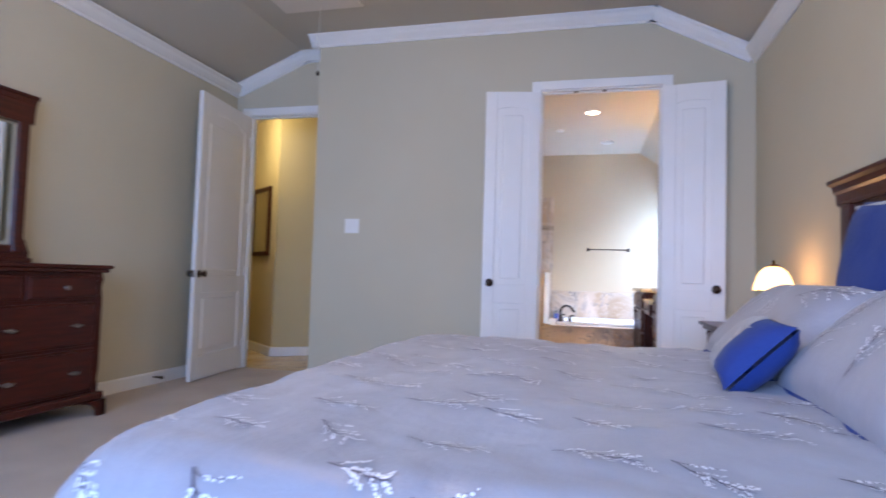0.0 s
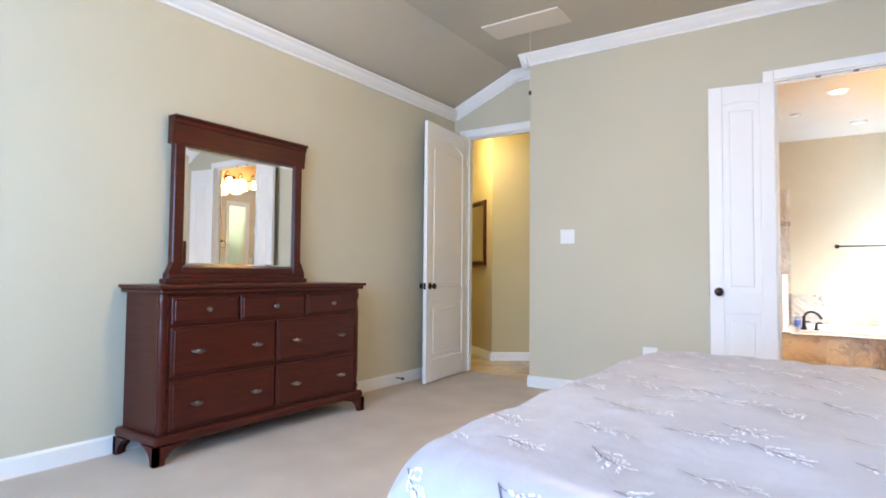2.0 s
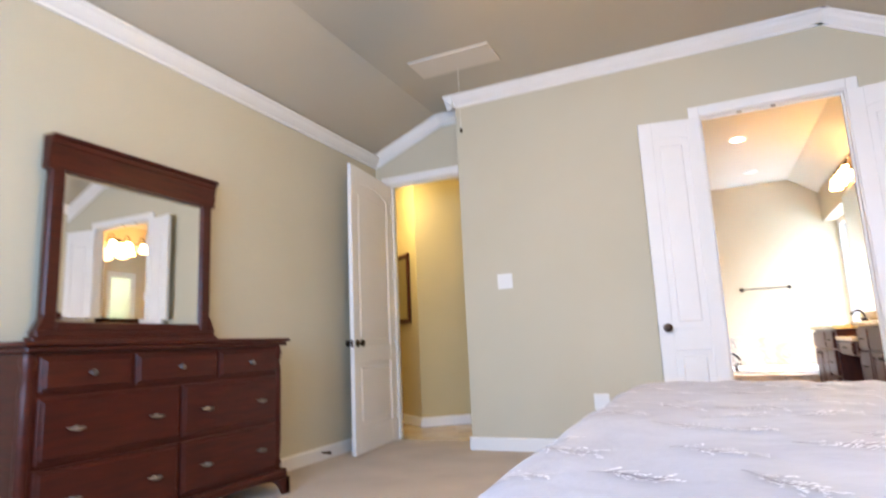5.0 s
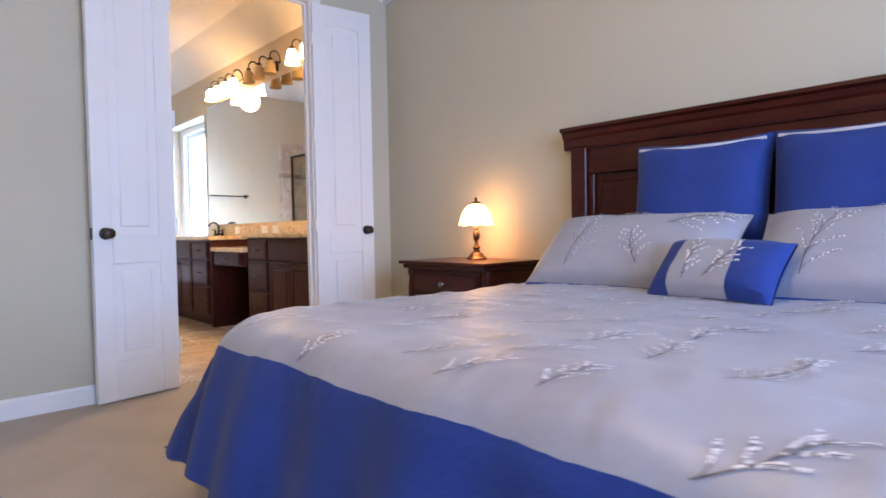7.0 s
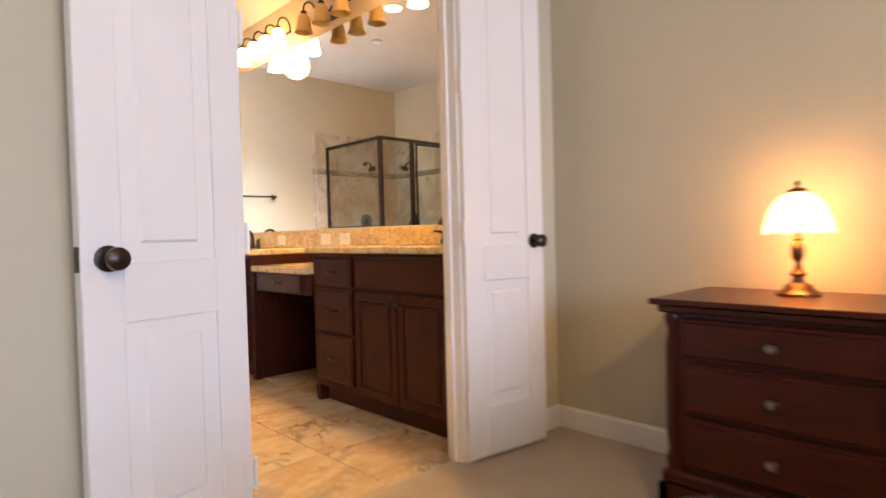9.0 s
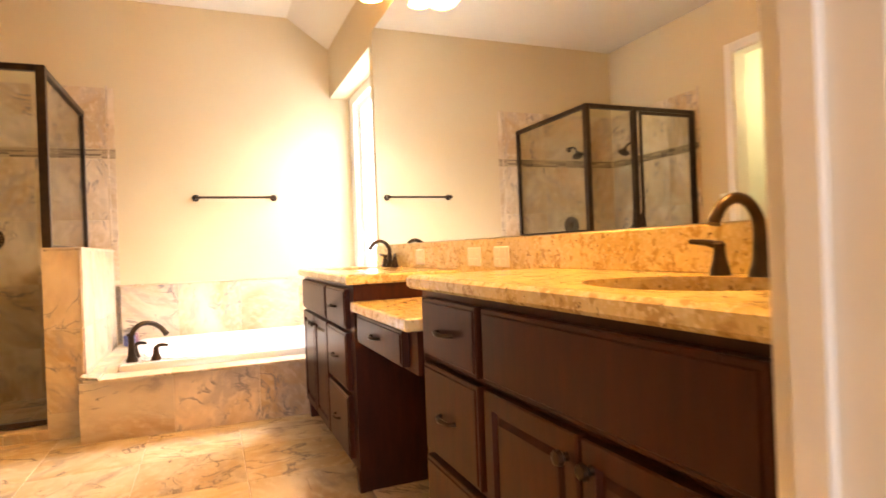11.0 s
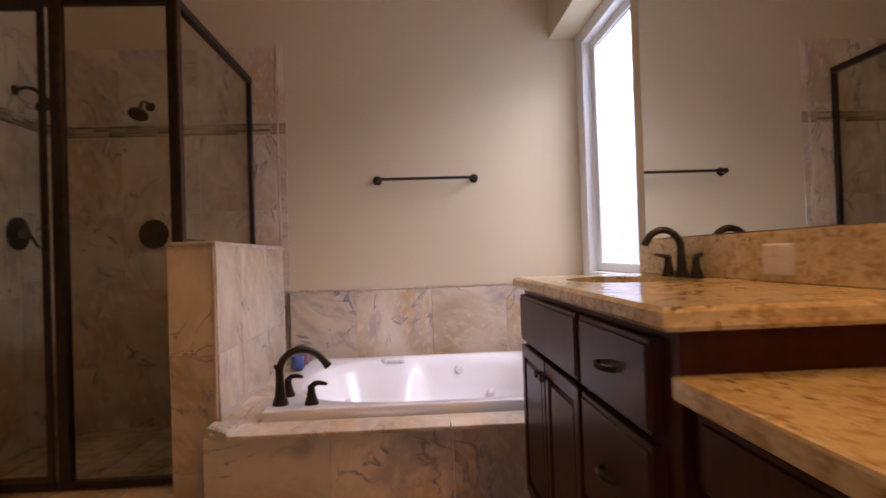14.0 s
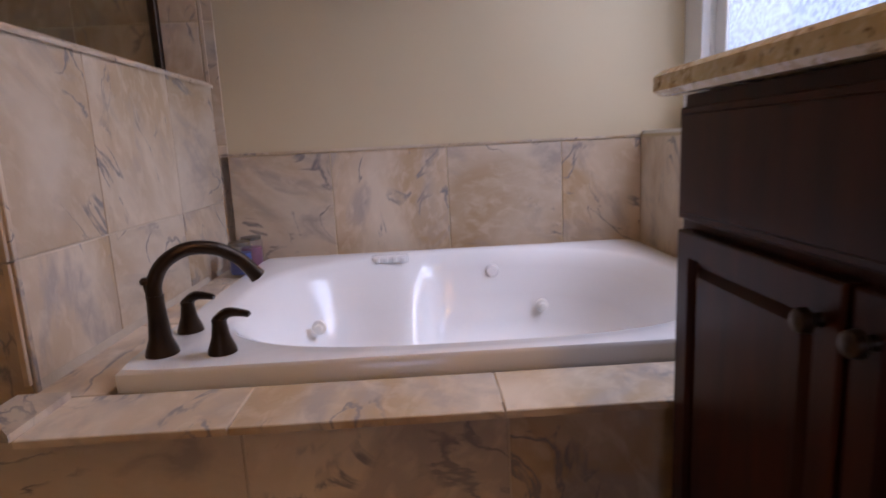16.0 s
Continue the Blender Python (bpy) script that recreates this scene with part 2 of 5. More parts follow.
PEWTER = material("pewter", (0.36, 0.34, 0.31), 0.32, 1.0, second=(0.22, 0.20, 0.18), scale=30)
MIRROR = material("mirror_silver", (0.86, 0.87, 0.85), 0.0, 1.0)
SATIN = material("silver_satin", (0.38, 0.38, 0.425), 0.42, second=(0.315, 0.30, 0.33), scale=2.6, bump=0.40, bscale=20, sheen=0.15, spec=0.4)
BLUE = material("royal_blue_cotton", (0.024, 0.050, 0.235), 0.75, second=(0.018, 0.040, 0.195), scale=4, bump=0.25, bscale=60, sheen=0.08, spec=0.3)
THREAD = material("dark_embroidery_thread", (0.10, 0.085, 0.11), 0.6)
BLOSSOM = material("pale_embroidery_thread", (0.84, 0.83, 0.86), 0.40)
PIPING = material("silver_piping_cord", (0.55, 0.54, 0.56), 0.5)
TILE = stone("travertine_tile", (0.66, 0.555, 0.435), (0.47, 0.325, 0.19), (0.42, 0.35, 0.295), (0.25, 0.22, 0.21), 0.32)
FTILE = stone("travertine_floor_tile", (0.68, 0.57, 0.41), (0.54, 0.39, 0.225), (0.42, 0.34, 0.26), (0.28, 0.22, 0.165), 0.24, across=True)
GROUT = material("beige_grout", (0.62, 0.53, 0.42), 0.9, second=(0.57, 0.48, 0.37), scale=20, bump=0.2)
GRANITE = granite("golden_granite")
TUBWHITE = material("white_acrylic", (0.82, 0.82, 0.82), 0.12, coat=0.5, second=(0.79, 0.79, 0.79), scale=2)
GLASS = clear_glass("shower_glass", (0.93, 0.94, 0.90))
PANE = obscured_glass("obscured_window_glass")
SHADEON = material("lit_glass_shade", (0.9, 0.75, 0.5), 0.4, emit=(1.0, 0.62, 0.22), power=E_SHADE)
SHADEOFF = material("amber_glass_shade", (0.62, 0.42, 0.15), 0.35, second=(0.55, 0.36, 0.12), scale=9)
BOWL = material("lit_fan_bowl", (0.9, 0.75, 0.5), 0.4, emit=(1.0, 0.70, 0.30), power=E_BOWL)
LAMPGLASS = material("lit_lamp_glass", (0.9, 0.66, 0.34), 0.4, emit=(1.0, 0.54, 0.15), power=E_LAMP)
LED = material("recessed_lens", (0.9, 0.85, 0.7), 0.5, emit=(1.0, 0.78, 0.42), power=9.0)
PLASTIC = material("white_plastic", (0.78, 0.77, 0.73), 0.4)
DUCTSHADE = material("duct_shade", (0.02, 0.016, 0.014), 0.8)
BRASS = material("antique_brass", (0.16, 0.09, 0.04), 0.38, 0.9, second=(0.10, 0.055, 0.03), scale=25)
FANWOOD = material("walnut_fan_blade", (0.060, 0.028, 0.016), 0.42, second=(0.040, 0.018, 0.011), scale=5, stretch=(2, 12, 2))
WAXBLUE = material("blue_candle_wax", (0.10, 0.14, 0.38), 0.4)
WAXRED = material("mauve_candle_wax", (0.34, 0.15, 0.20), 0.4)
JARGLASS = clear_glass("jar_glass", (0.92, 0.95, 1.0))
ROCK = material("outside_lawn", (0.07, 0.10, 0.04), 0.9, second=(0.10, 0.09, 0.05), scale=2)
FENCE = material("outside_fence_wood", (0.22, 0.19, 0.17), 0.9, second=(0.17, 0.145, 0.13), scale=5)
WOOLLY = material("mosaic_glass", (0.42, 0.34, 0.25), 0.2, second=(0.18, 0.13, 0.09), scale=3, vary=0.5)


# ---- building helpers ----
def box(bm, x0, y0, z0, x1, y1, z1, bevel=0.0, seg=1):
    vs = [bm.verts.new((x, y, z)) for x in (x0, x1) for y in (y0, y1) for z in (z0, z1)]
    fs = [bm.faces.new([vs[i] for i in q]) for q in ((0, 1, 3, 2), (4, 6, 7, 5), (0, 4, 5, 1), (2, 3, 7, 6), (0, 2, 6, 4), (1, 5, 7, 3))]
    if bevel:
        bmesh.ops.bevel(bm, geom=list({e for f in fs for e in f.edges}), offset=bevel, segments=seg, profile=0.5, affect="EDGES")
    return bm


def boxes(*rows, bevel=0.0, seg=1):
    bm = bmesh.new()
    for r in rows:
        box(bm, *r, bevel=bevel, seg=seg)
    return bm


def lathe(bm, profile, at=(0, 0, 0), axis="z", seg=20):
    rings = []
    for r, h in profile:
        ring = []
        for i in range(seg):
            a = 2 * math.pi * i / seg
            c, s = max(r, 1e-4) * math.cos(a), max(r, 1e-4) * math.sin(a)
            p = {"z": (c, s, h), "x": (h, c, s), "y": (c, h, s)}[axis]
            ring.append(bm.verts.new([p[k] + at[k] for k in range(3)]))
        rings.append(ring)
    for a, b in zip(rings, rings[1:]):
        for i in range(seg):
            bm.faces.new((a[i], a[(i + 1) % seg], b[(i + 1) % seg], b[i]))
    bm.faces.new(rings[0][::-1])
    bm.faces.new(rings[-1])
    return bm


def flowing(pts, rad, k=4):
    """Points and radii of a smooth curve through the given ones."""
    out, rr, n = [], [], len(pts)
    for i in range(n - 1):
        a, p, q, d = pts[max(i - 1, 0)], pts[i], pts[i + 1], pts[min(i + 2, n - 1)]
        for j in range(k):
            t = j / k
            out.append(0.5 * (2 * p + (q - a) * t + (2 * a - 5 * p + 4 * q - d) * t * t + (3 * p - a - 3 * q + d) * t ** 3))
            rr.append(rad[i] + (rad[i + 1] - rad[i]) * t)
    return out + [pts[-1]], rr + [rad[-1]]


def tube(bm, pts, radius, seg=8):
    pts = [Vector(p) for p in pts]
    rad = list(radius) if isinstance(radius, (list, tuple)) else [radius] * len(pts)
    if 3 <= len(pts) < 12:
        pts, rad = flowing(pts, rad)
    rings, side = [], None
    for i, p in enumerate(pts):
        d = (pts[min(i + 1, len(pts) - 1)] - pts[max(i - 1, 0)]).normalized()
        ref = side if side is not None else (Vector((0, 0, 1)) if abs(d.z) < 0.9 else Vector((1, 0, 0)))
        a = (ref - d * ref.dot(d)).normalized()
        side = a
        b = d.cross(a)
        rings.append([bm.verts.new(p + (a * math.cos(t) + b * math.sin(t)) * rad[i]) for t in [2 * math.pi * k / seg for k in range(seg)]])
    for r, q in zip(rings, rings[1:]):
        for k in range(seg):
            bm.faces.new((r[k], r[(k + 1) % seg], q[(k + 1) % seg], q[k]))
    bm.faces.new(rings[0][::-1])
    bm.faces.new(rings[-1])
    return bm


def prism(bm, p0, p1, profile, outward):
    """A moulding from p0 to p1: profile points (out from the wall, down along it)."""
    p0, p1, o = Vector(p0), Vector(p1), Vector(outward).normalized()
    run = (p1 - p0).normalized()
    down = run.cross(o)
    if down.z > 0:
        down = -down
    ends = [[bm.verts.new(p + o * a + down * b) for a, b in profile] for p in (p0, p1)]
    n = len(profile)
    for i in range(n):
        bm.faces.new((ends[0][i], ends[0][(i + 1) % n], ends[1][(i + 1) % n], ends[1][i]))
    bm.faces.new(ends[0][::-1])
    bm.faces.new(ends[1])
    return bm


def extrude_poly(bm, pts, offset):
    """A flat outline and its copy moved by offset, closed all round."""
    a = [bm.verts.new(p) for p in pts]
    b = [bm.verts.new(Vector(p) + Vector(offset)) for p in pts]
    n = len(pts)
    bm.faces.new(a[::-1])
    bm.faces.new(b)
    for i in range(n):
        bm.faces.new((a[i], a[(i + 1) % n], b[(i + 1) % n], b[i]))
    return bm


def finish(name, bm, mat, smooth=False):
    for v in bm.verts:
        v.co *= U
    bmesh.ops.recalc_face_normals(bm, faces=bm.faces)
    me = bpy.data.meshes.new(name)
    bm.to_mesh(me)
    bm.free()
    me.materials.append(mat)
    if smooth:
        for p in me.polygons:
            p.use_smooth = True
        me.set_sharp_from_angle(angle=radians(40))
    return me


def part(name, bm, mat, parent, label="", smooth=False):
    ob = new(name, finish(name, bm, mat, smooth))
    ob.parent = parent
    if label:
        tagged(ob, label)
    return ob


def structure(name, bm, mat, label, category, smooth=False):
    return tagged(new(name, finish(name, bm, mat, smooth)), label, category, kind="structure")


def solid(name, bm, mat, label, category, group="", smooth=False):
    return tagged(new(name, finish(name, bm, mat, smooth)), label, category, group)


def thing(name, at, label, category, group="", turn=0.0, kind=""):
    ob = new(name)
    ob.empty_display_size = 0.1
    ob.matrix_basis = pose(*[U * v for v in at], 0, 0, turn)
    return tagged(ob, label, category, group, kind)


def ticks(n):
    return [i / (n - 1) for i in range(n)]


# ---- plan ----
XL, XR, YB, YA, YS = -2.80, 1.78, 5.52, 5.84, -0.80     # bedroom: left, right, bath wall, entry wall, window wall
XC = -1.76                                             # corner of the entry alcove
BX0, BX1, BY0, BY1 = -1.30, 1.665, 5.612, 10.18          # bath
ZF, ZW, ZB, ZBW = 3.05, 2.74, 2.93, 2.68               # ceilings: bedroom flat and eaves, bath flat and eaves
SL, SR = -2.08, 1.08                                   # where the bedroom's slopes meet the flat
D0, D1, DH = 0.215, 1.125, 2.45                        # bath doorway
E0, E1 = -2.645, -1.80                                  # entry doorway

# ---- large structure ----
structure("floor", boxes((XL - 0.2, YS - 0.2, -0.12, XR + 0.2, YB + 0.06, 0.0), (XL - 0.2, YB + 0.06, -0.12, XC + 0.1, YA + 0.05, 0.0)), CARPET, "beige cut-pile bedroom carpet, worn soft by footsteps", "carpet")
bath_floor = structure("floor_bath", boxes((BX0 - 0.1, YB + 0.06, -0.12, BX1 + 0.3, BY1 + 0.1, -0.003)), GROUT, "travertine-look tiled bathroom floor with narrow joints", "floor")
structure("floor_hall", boxes((-4.6, YA + 0.05, -0.12, XC + 0.3, 9.0, -0.004), (-3.2, 7.2, -0.12, BX0 - 0.1, 9.0, -0.006)), FTILE, "tan tiled hall floor", "floor")

structure("wall_west", boxes((XL - 0.14, YS - 0.2, 0, XL, YA + 0.12, 2.95)), PAINT, "greige painted bedroom wall behind the dresser", "wall")
structure("wall_east", boxes((XR, YS - 0.2, 0, XR + 0.16, YB + 0.06, 2.95)), PAINT, "greige painted bedroom wall behind the headboard", "wall")
structure("wall_south", boxes((XL, YS - 0.16, 0, -2.1, YS, 3.2), (1.1, YS - 0.16, 0, XR, YS, 3.2), (-2.1, YS - 0.16, 0, 1.1, YS, 0.68), (-2.1, YS - 0.16, 2.42, 1.1, YS, 3.2)), PAINT, "greige painted wall with a wide window opening", "wall")
structure("wall_north", boxes((XC, YB, 0, D0 - 0.02, BY0, 3.2), (D1 + 0.02, YB, 0, XR, BY0, 3.2), (D0 - 0.02, YB, DH + 0.02, D1 + 0.02, BY0, 3.2), (XC, BY0, 0, XC + 0.12, YA, 3.2)), PAINT, "greige painted wall with the bathroom double doorway", "wall")
structure("wall_entry", boxes((XL, YA, 0, E0 - 0.02, YA + 0.12, 3.2), (E1 + 0.02, YA, 0, XC + 0.12, YA + 0.12, 3.2), (E0 - 0.02, YA, DH + 0.02, E1 + 0.02, YA + 0.12, 3.2)), PAINT, "greige painted wall round the entry door", "wall")

c = bmesh.new()
extrude_poly(c, [(XL - 0.02, YS, ZW), (SL, YS, ZF), (SR, YS, ZF), (XR + 0.02, YS, ZW - 0.06), (XR + 0.02, YS, 3.4), (XL - 0.02, YS, 3.4)], (0, YB - YS, 0))
extrude_poly(c, [(XL - 0.02, YB, ZW), (SL, YB, ZF), (XC + 0.02, YB, ZF), (XC + 0.02, YB, 3.4), (XL - 0.02, YB, 3.4)], (0, YA - YB, 0))
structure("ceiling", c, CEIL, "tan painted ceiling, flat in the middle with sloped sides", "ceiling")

# window behind the walker
win = thing("window_1", (-0.5, YS - 0.08, 0.68), "wide white-framed bedroom window", "window", kind="structure")
part("window_frame", boxes((-1.6, -0.05, 0, -1.54, 0.05, 1.74), (1.54, -0.05, 0, 1.6, 0.05, 1.74), (-1.54, -0.05, 0, 1.54, 0.05, 0.06), (-1.54, -0.05, 1.68, 1.54, 0.05, 1.74), (-0.03, -0.05, 0.06, 0.03, 0.05, 1.68)), WHITE, win)
part("window_sill", boxes((-1.68, 0.05, -0.03, 1.68, 0.16, 0.0), bevel=0.005), WHITE, win)

CROWN = [(0, 0), (0.085, 0), (0.085, 0.014), (0.068, 0.028), (0.056, 0.048), (0.032, 0.070), (0.015, 0.082), (0.015, 0.100), (0, 0.100)]
BASE = [(0, 0), (0.008, 0), (0.016, 0.012), (0.016, 0.1), (0, 0.1)]


def moulding(name, runs, profile, label, mat=WHITE):
    bm = bmesh.new()
    for p0, p1, o in runs:
        prism(bm, p0, p1, profile, o)
    return structure(name, bm, mat, label, "moulding")


zs = ZW + 0.004
moulding("crown_moulding_west", [((XL, YS, zs), (XL, YA, zs), (1, 0, 0))], CROWN, "white crown moulding along the dresser wall")
moulding("crown_moulding_east", [((XR, YS, zs - 0.06), (XR, YB, zs - 0.06), (-1, 0, 0))], CROWN, "white crown moulding above the headboard wall")
moulding("crown_moulding_north", [((XC - 0.08, YB, ZF), (SR + 0.03, YB, ZF), (0, -1, 0)), ((SR - 0.02, YB, ZF + 0.006), (XR, YB, ZW - 0.06), (0, -1, 0)), ((XC, YB - 0.08, ZF), (XC, YA, ZF), (-1, 0, 0))], CROWN, "white crown moulding above the double doors")
moulding("crown_moulding_entry", [((XL, YA, ZW + 0.006), (SL + 0.02, YA, ZF + 0.004), (0, -1, 0)), ((SL - 0.02, YA, ZF), (XC, YA, ZF), (0, -1, 0))], CROWN, "white sloped crown moulding above the entry door")
moulding("baseboard_west", [((XL, YS, 0.1), (XL, YA, 0.1), (1, 0, 0))], BASE, "white baseboard along the dresser wall")
moulding("baseboard_east", [((XR, YS, 0.1), (XR, YB, 0.1), (-1, 0, 0))], BASE, "white baseboard along the headboard wall")
moulding("baseboard_north", [((XC - 0.015, YB, 0.1), (D0 - 0.09, YB, 0.1), (0, -1, 0)), ((D1 + 0.09, YB, 0.1), (XR, YB, 0.1), (0, -1, 0)), ((XC, YB - 0.015, 0.1), (XC, YA, 0.1), (-1, 0, 0))], BASE, "white baseboard beside the double doors")

# ---- doorways ----
CASE = [(0, 0), (0.018, 0), (0.022, 0.02), (0.018, 0.06), (0.010, 0.075), (0, 0.075)]


def doorway(name, x0, x1, y0, y1, label, both=True):
    """Jambs and casing of an opening in a wall between y0 and y1."""
    d = thing(name, ((x0 + x1) / 2, y0, 0), label, "door frame", kind="structure")
    w = (x1 - x0) / 2
    part("jamb", boxes((-w - 0.02, 0, 0, -w, y1 - y0, DH), (w, 0, 0, w + 0.02, y1 - y0, DH), (-w - 0.02, 0, DH, w + 0.02, y1 - y0, DH + 0.02)), WHITE, d)
    part("door_stop", boxes((-w, 0.045, 0, -w + 0.011, 0.075, DH), (w - 0.011, 0.045, 0, w, 0.075, DH), (-w + 0.011, 0.045, DH - 0.011, w - 0.011, 0.075, DH)), WHITE, d)
    for s, yy in ((-1, 0), (1, y1 - y0)) if both else ((-1, 0),):
        bm = bmesh.new()
        box(bm, -w - 0.08, yy, 0, -w - 0.008, yy + s * 0.018, DH + 0.08, 0.004)
        box(bm, w + 0.008, yy, 0, w + 0.08, yy + s * 0.018, DH + 0.08, 0.004)
        box(bm, -w - 0.008, yy, DH + 0.008, w + 0.008, yy + s * 0.018, DH + 0.08, 0.004)
        part("casing", bm, WHITE, d)
    return d


bath_way = doorway("door_frame_1", D0, D1, YB, BY0, "white painted casing of the bathroom double doorway")
for sx in (-0.19, 0.03):
    bm = bmesh.new()
    lathe(bm, [(0.018, 0), (0.018, -0.008), (0.008, -0.012)], at=(sx, 0.035, DH), seg=12)
    part("ball_catch", bm, PEWTER, bath_way)
doorway("door_frame_2", E0, E1, YA, YA + 0.12, "white painted casing of the bedroom entry")


def leaf(bm, w, h, arch, lower=0.62, t=0.036, edge=0.095):
    """Stiles and rails of a two-panel door from x=0 to w, y=-t to 0."""
    lock0, lock1 = lower + 0.12, lower + 0.27
    box(bm, 0, -t, 0.012, edge, 0, h, 0.003)
    box(bm, w - edge, -t, 0.012, w, 0, h, 0.003)
    box(bm, edge, -t, 0.012, w - edge, 0, 0.22, 0.003)
    box(bm, edge, -t, lock0, w - edge, 0, lock1, 0.003)
    n = 9
    low = [(edge + (w - 2 * edge) * k, h - 0.125 - arch * (2 * k - 1) ** 2) for k in ticks(n)]
    extrude_poly(bm, [(w - edge, -t, h), (edge, -t, h)] + [(x, -t, z) for x, z in low], (0, t, 0))
    return lock0, lock1


def knob(parent, x, z, y, s):
    bm = bmesh.new()
    lathe(bm, [(0.032, 0), (0.032, s * 0.006), (0.012, s * 0.010), (0.011, s * 0.030), (0.020, s * 0.036), (0.028, s * 0.046), (0.027, s * 0.058), (0.014, s * 0.066)], at=(x, y, z), axis="y")
    part("door_knob", bm, BRONZE, parent, "round oil-rubbed bronze door knob", smooth=True)


def panel_door(name, at, turn, w, h, arch, label, flip=1, knob_z=0.90):
    """A door hung at x=0; flip -1 mirrors it so that it reaches to -x."""
    d = thing(name, at, label, "door", turn=turn)
    bm = bmesh.new()
    lo, hi = leaf(bm, w, h, arch)
    for v in bm.verts:
        v.co.x *= flip
    part("door_leaf", bm, WHITE, d)
    e, t = 0.095, 0.036
    for z0, z1 in ((0.22, lo), (hi, h - 0.125)):
        bm = bmesh.new()
        box(bm, e, -t + 0.010, z0, w - e, -0.010, z1)
        box(bm, e + 0.045, -t + 0.003, z0 + 0.045, w - e - 0.045, -0.003, z1 - 0.045 - (arch if z1 > 1 else 0), 0.007)
        for v in bm.verts:
            v.co.x *= flip
        part("panel", bm, WHITE, d)
    knob(d, flip * (w - 0.06), knob_z, 0, 1)
    knob(d, flip * (w - 0.06), knob_z, -t, -1)
    for z in (0.25, 0.94, 1.55, 2.2):
        bm = bmesh.new()
        lathe(bm, [(0.006, -0.045), (0.006, 0.045)], at=(flip * -0.006, 0.004, z), seg=8)
        box(bm, min(0, flip * 0.03), 0.0, z - 0.045, max(0, flip * 0.03), 0.0015, z + 0.045)
        part("hinge", bm, WHITE, d, "white painted butt hinge")
    latch = boxes((w - 0.001, -t + 0.006, knob_z - 0.03, w + 0.0015, -0.006, knob_z + 0.03))
    for v in latch.verts:
        v.co.x *= flip
    part("latch_plate", latch, BRONZE, d)
    return d


panel_door("door_leaf_left", (D0 - 0.005, YB - 0.028, 0), 190.5, 0.440, 2.44, 0.02, "narrow white two-panel door standing open against the wall", flip=1)
panel_door("door_leaf_right", (D1 + 0.005, YB - 0.028, 0), 171.5, 0.437, 2.44, 0.02, "narrow white two-panel door swung open beside the corner", flip=-1)
panel_door("entry_door", (E0 + 0.004, YA - 0.004, 0), -83.7, 0.84, 2.44, 0.07, "white two-panel entry door with arched upper panel, wide open", flip=1)
bm = bmesh.new()
tube(bm, [(0, 0, 0), (0.07, 0, 0)], 0.006)
lathe(bm, [(0.013, 0.065), (0.013, 0.082)], axis="x", seg=10)
st = thing("door_stop", (XL + 0.016, 4.87, 0.06), "small dark spring door stop on the baseboard", "door stop")
part("stem", bm, BRONZE, st)
bm = bmesh.new()
tube(bm, [(0, 0, 0), (0, -0.05, 0)], 0.006)
lathe(bm, [(0.013, -0.048), (0.013, -0.062)], axis="y", seg=10)
st = thing("door_stop", (-0.20, YB - 0.016, 0.06), "small dark door stop behind an open door leaf", "door stop")
part("stem", bm, BRONZE, st)

# ---- bath shell ----
structure("wall_bath_south", boxes((BX0 - 0.12, BY0 + 0.0, 0, D0 - 0.08, BY0 + 0.004, 3.1), (D1 + 0.08, BY0, 0, BX1, BY0 + 0.004, 3.1), (D0 - 0.08, BY0, DH + 0.08, D1 + 0.08, BY0 + 0.004, 3.1)), WARMLIT_PAINT, "beige bathroom wall round the doorway, warm lamplight put into its paint", "wall")
structure("wall_bath_north", boxes((BX0 - 0.12, BY1, 0, 2.25, BY1 + 0.14, 3.1)), WARMLIT_PAINT, "beige bathroom wall above the tub, warm lamplight put into its paint", "wall")
W0, W1, WZ0, WZ1 = 8.86, BY1, 0.78, 2.28
structure("wall_bath_east", boxes((BX1, BY0, 0, BX1 + 0.3, W0, 3.1), (BX1, W0, 0, BX1 + 0.3, W1, WZ0), (BX1, W0, WZ1, BX1 + 0.3, W1, 3.1)), WARMLIT_PAINT, "beige bathroom wall with the deep window recess, warm lamplight put into its paint", "wall")
C0, C1 = 8.22, 8.66
structure("wall_bath_west", boxes((BX0 - 0.12, BY0 + 0.004, 0, BX0, C0, 3.1), (BX0 - 0.12, C1, 0, BX0, BY1, 3.1), (BX0 - 0.12, C0, DH, BX0, C1, 3.1)), WARMLIT_PAINT, "beige bathroom wall with a closet doorway, warm lamplight put into its paint", "wall")
c = bmesh.new()
extrude_poly(c, [(BX0 - 0.1, BY0, ZB), (1.33, BY0, ZB), (BX1 + 0.02, BY0, ZBW), (BX1 + 0.02, BY0, 3.3), (BX0 - 0.1, BY0, 3.3)], (0, BY1 - BY0, 0))
structure("ceiling_bath", c, BCEIL, "pale painted bathroom ceiling with a sloped edge", "ceiling")
moulding("baseboard_bath", [((BX0, BY0 + 0.004, 0.1), (BX0, C0 - 0.075, 0.1), (1, 0, 0)), ((BX0, C1 + 0.075, 0.1), (BX0, 9.02, 0.1), (1, 0, 0)), ((BX0, BY0 + 0.004, 0.1), (D0 - 0.08, BY0 + 0.004, 0.1), (0, 1, 0))], BASE, "white bathroom baseboard")

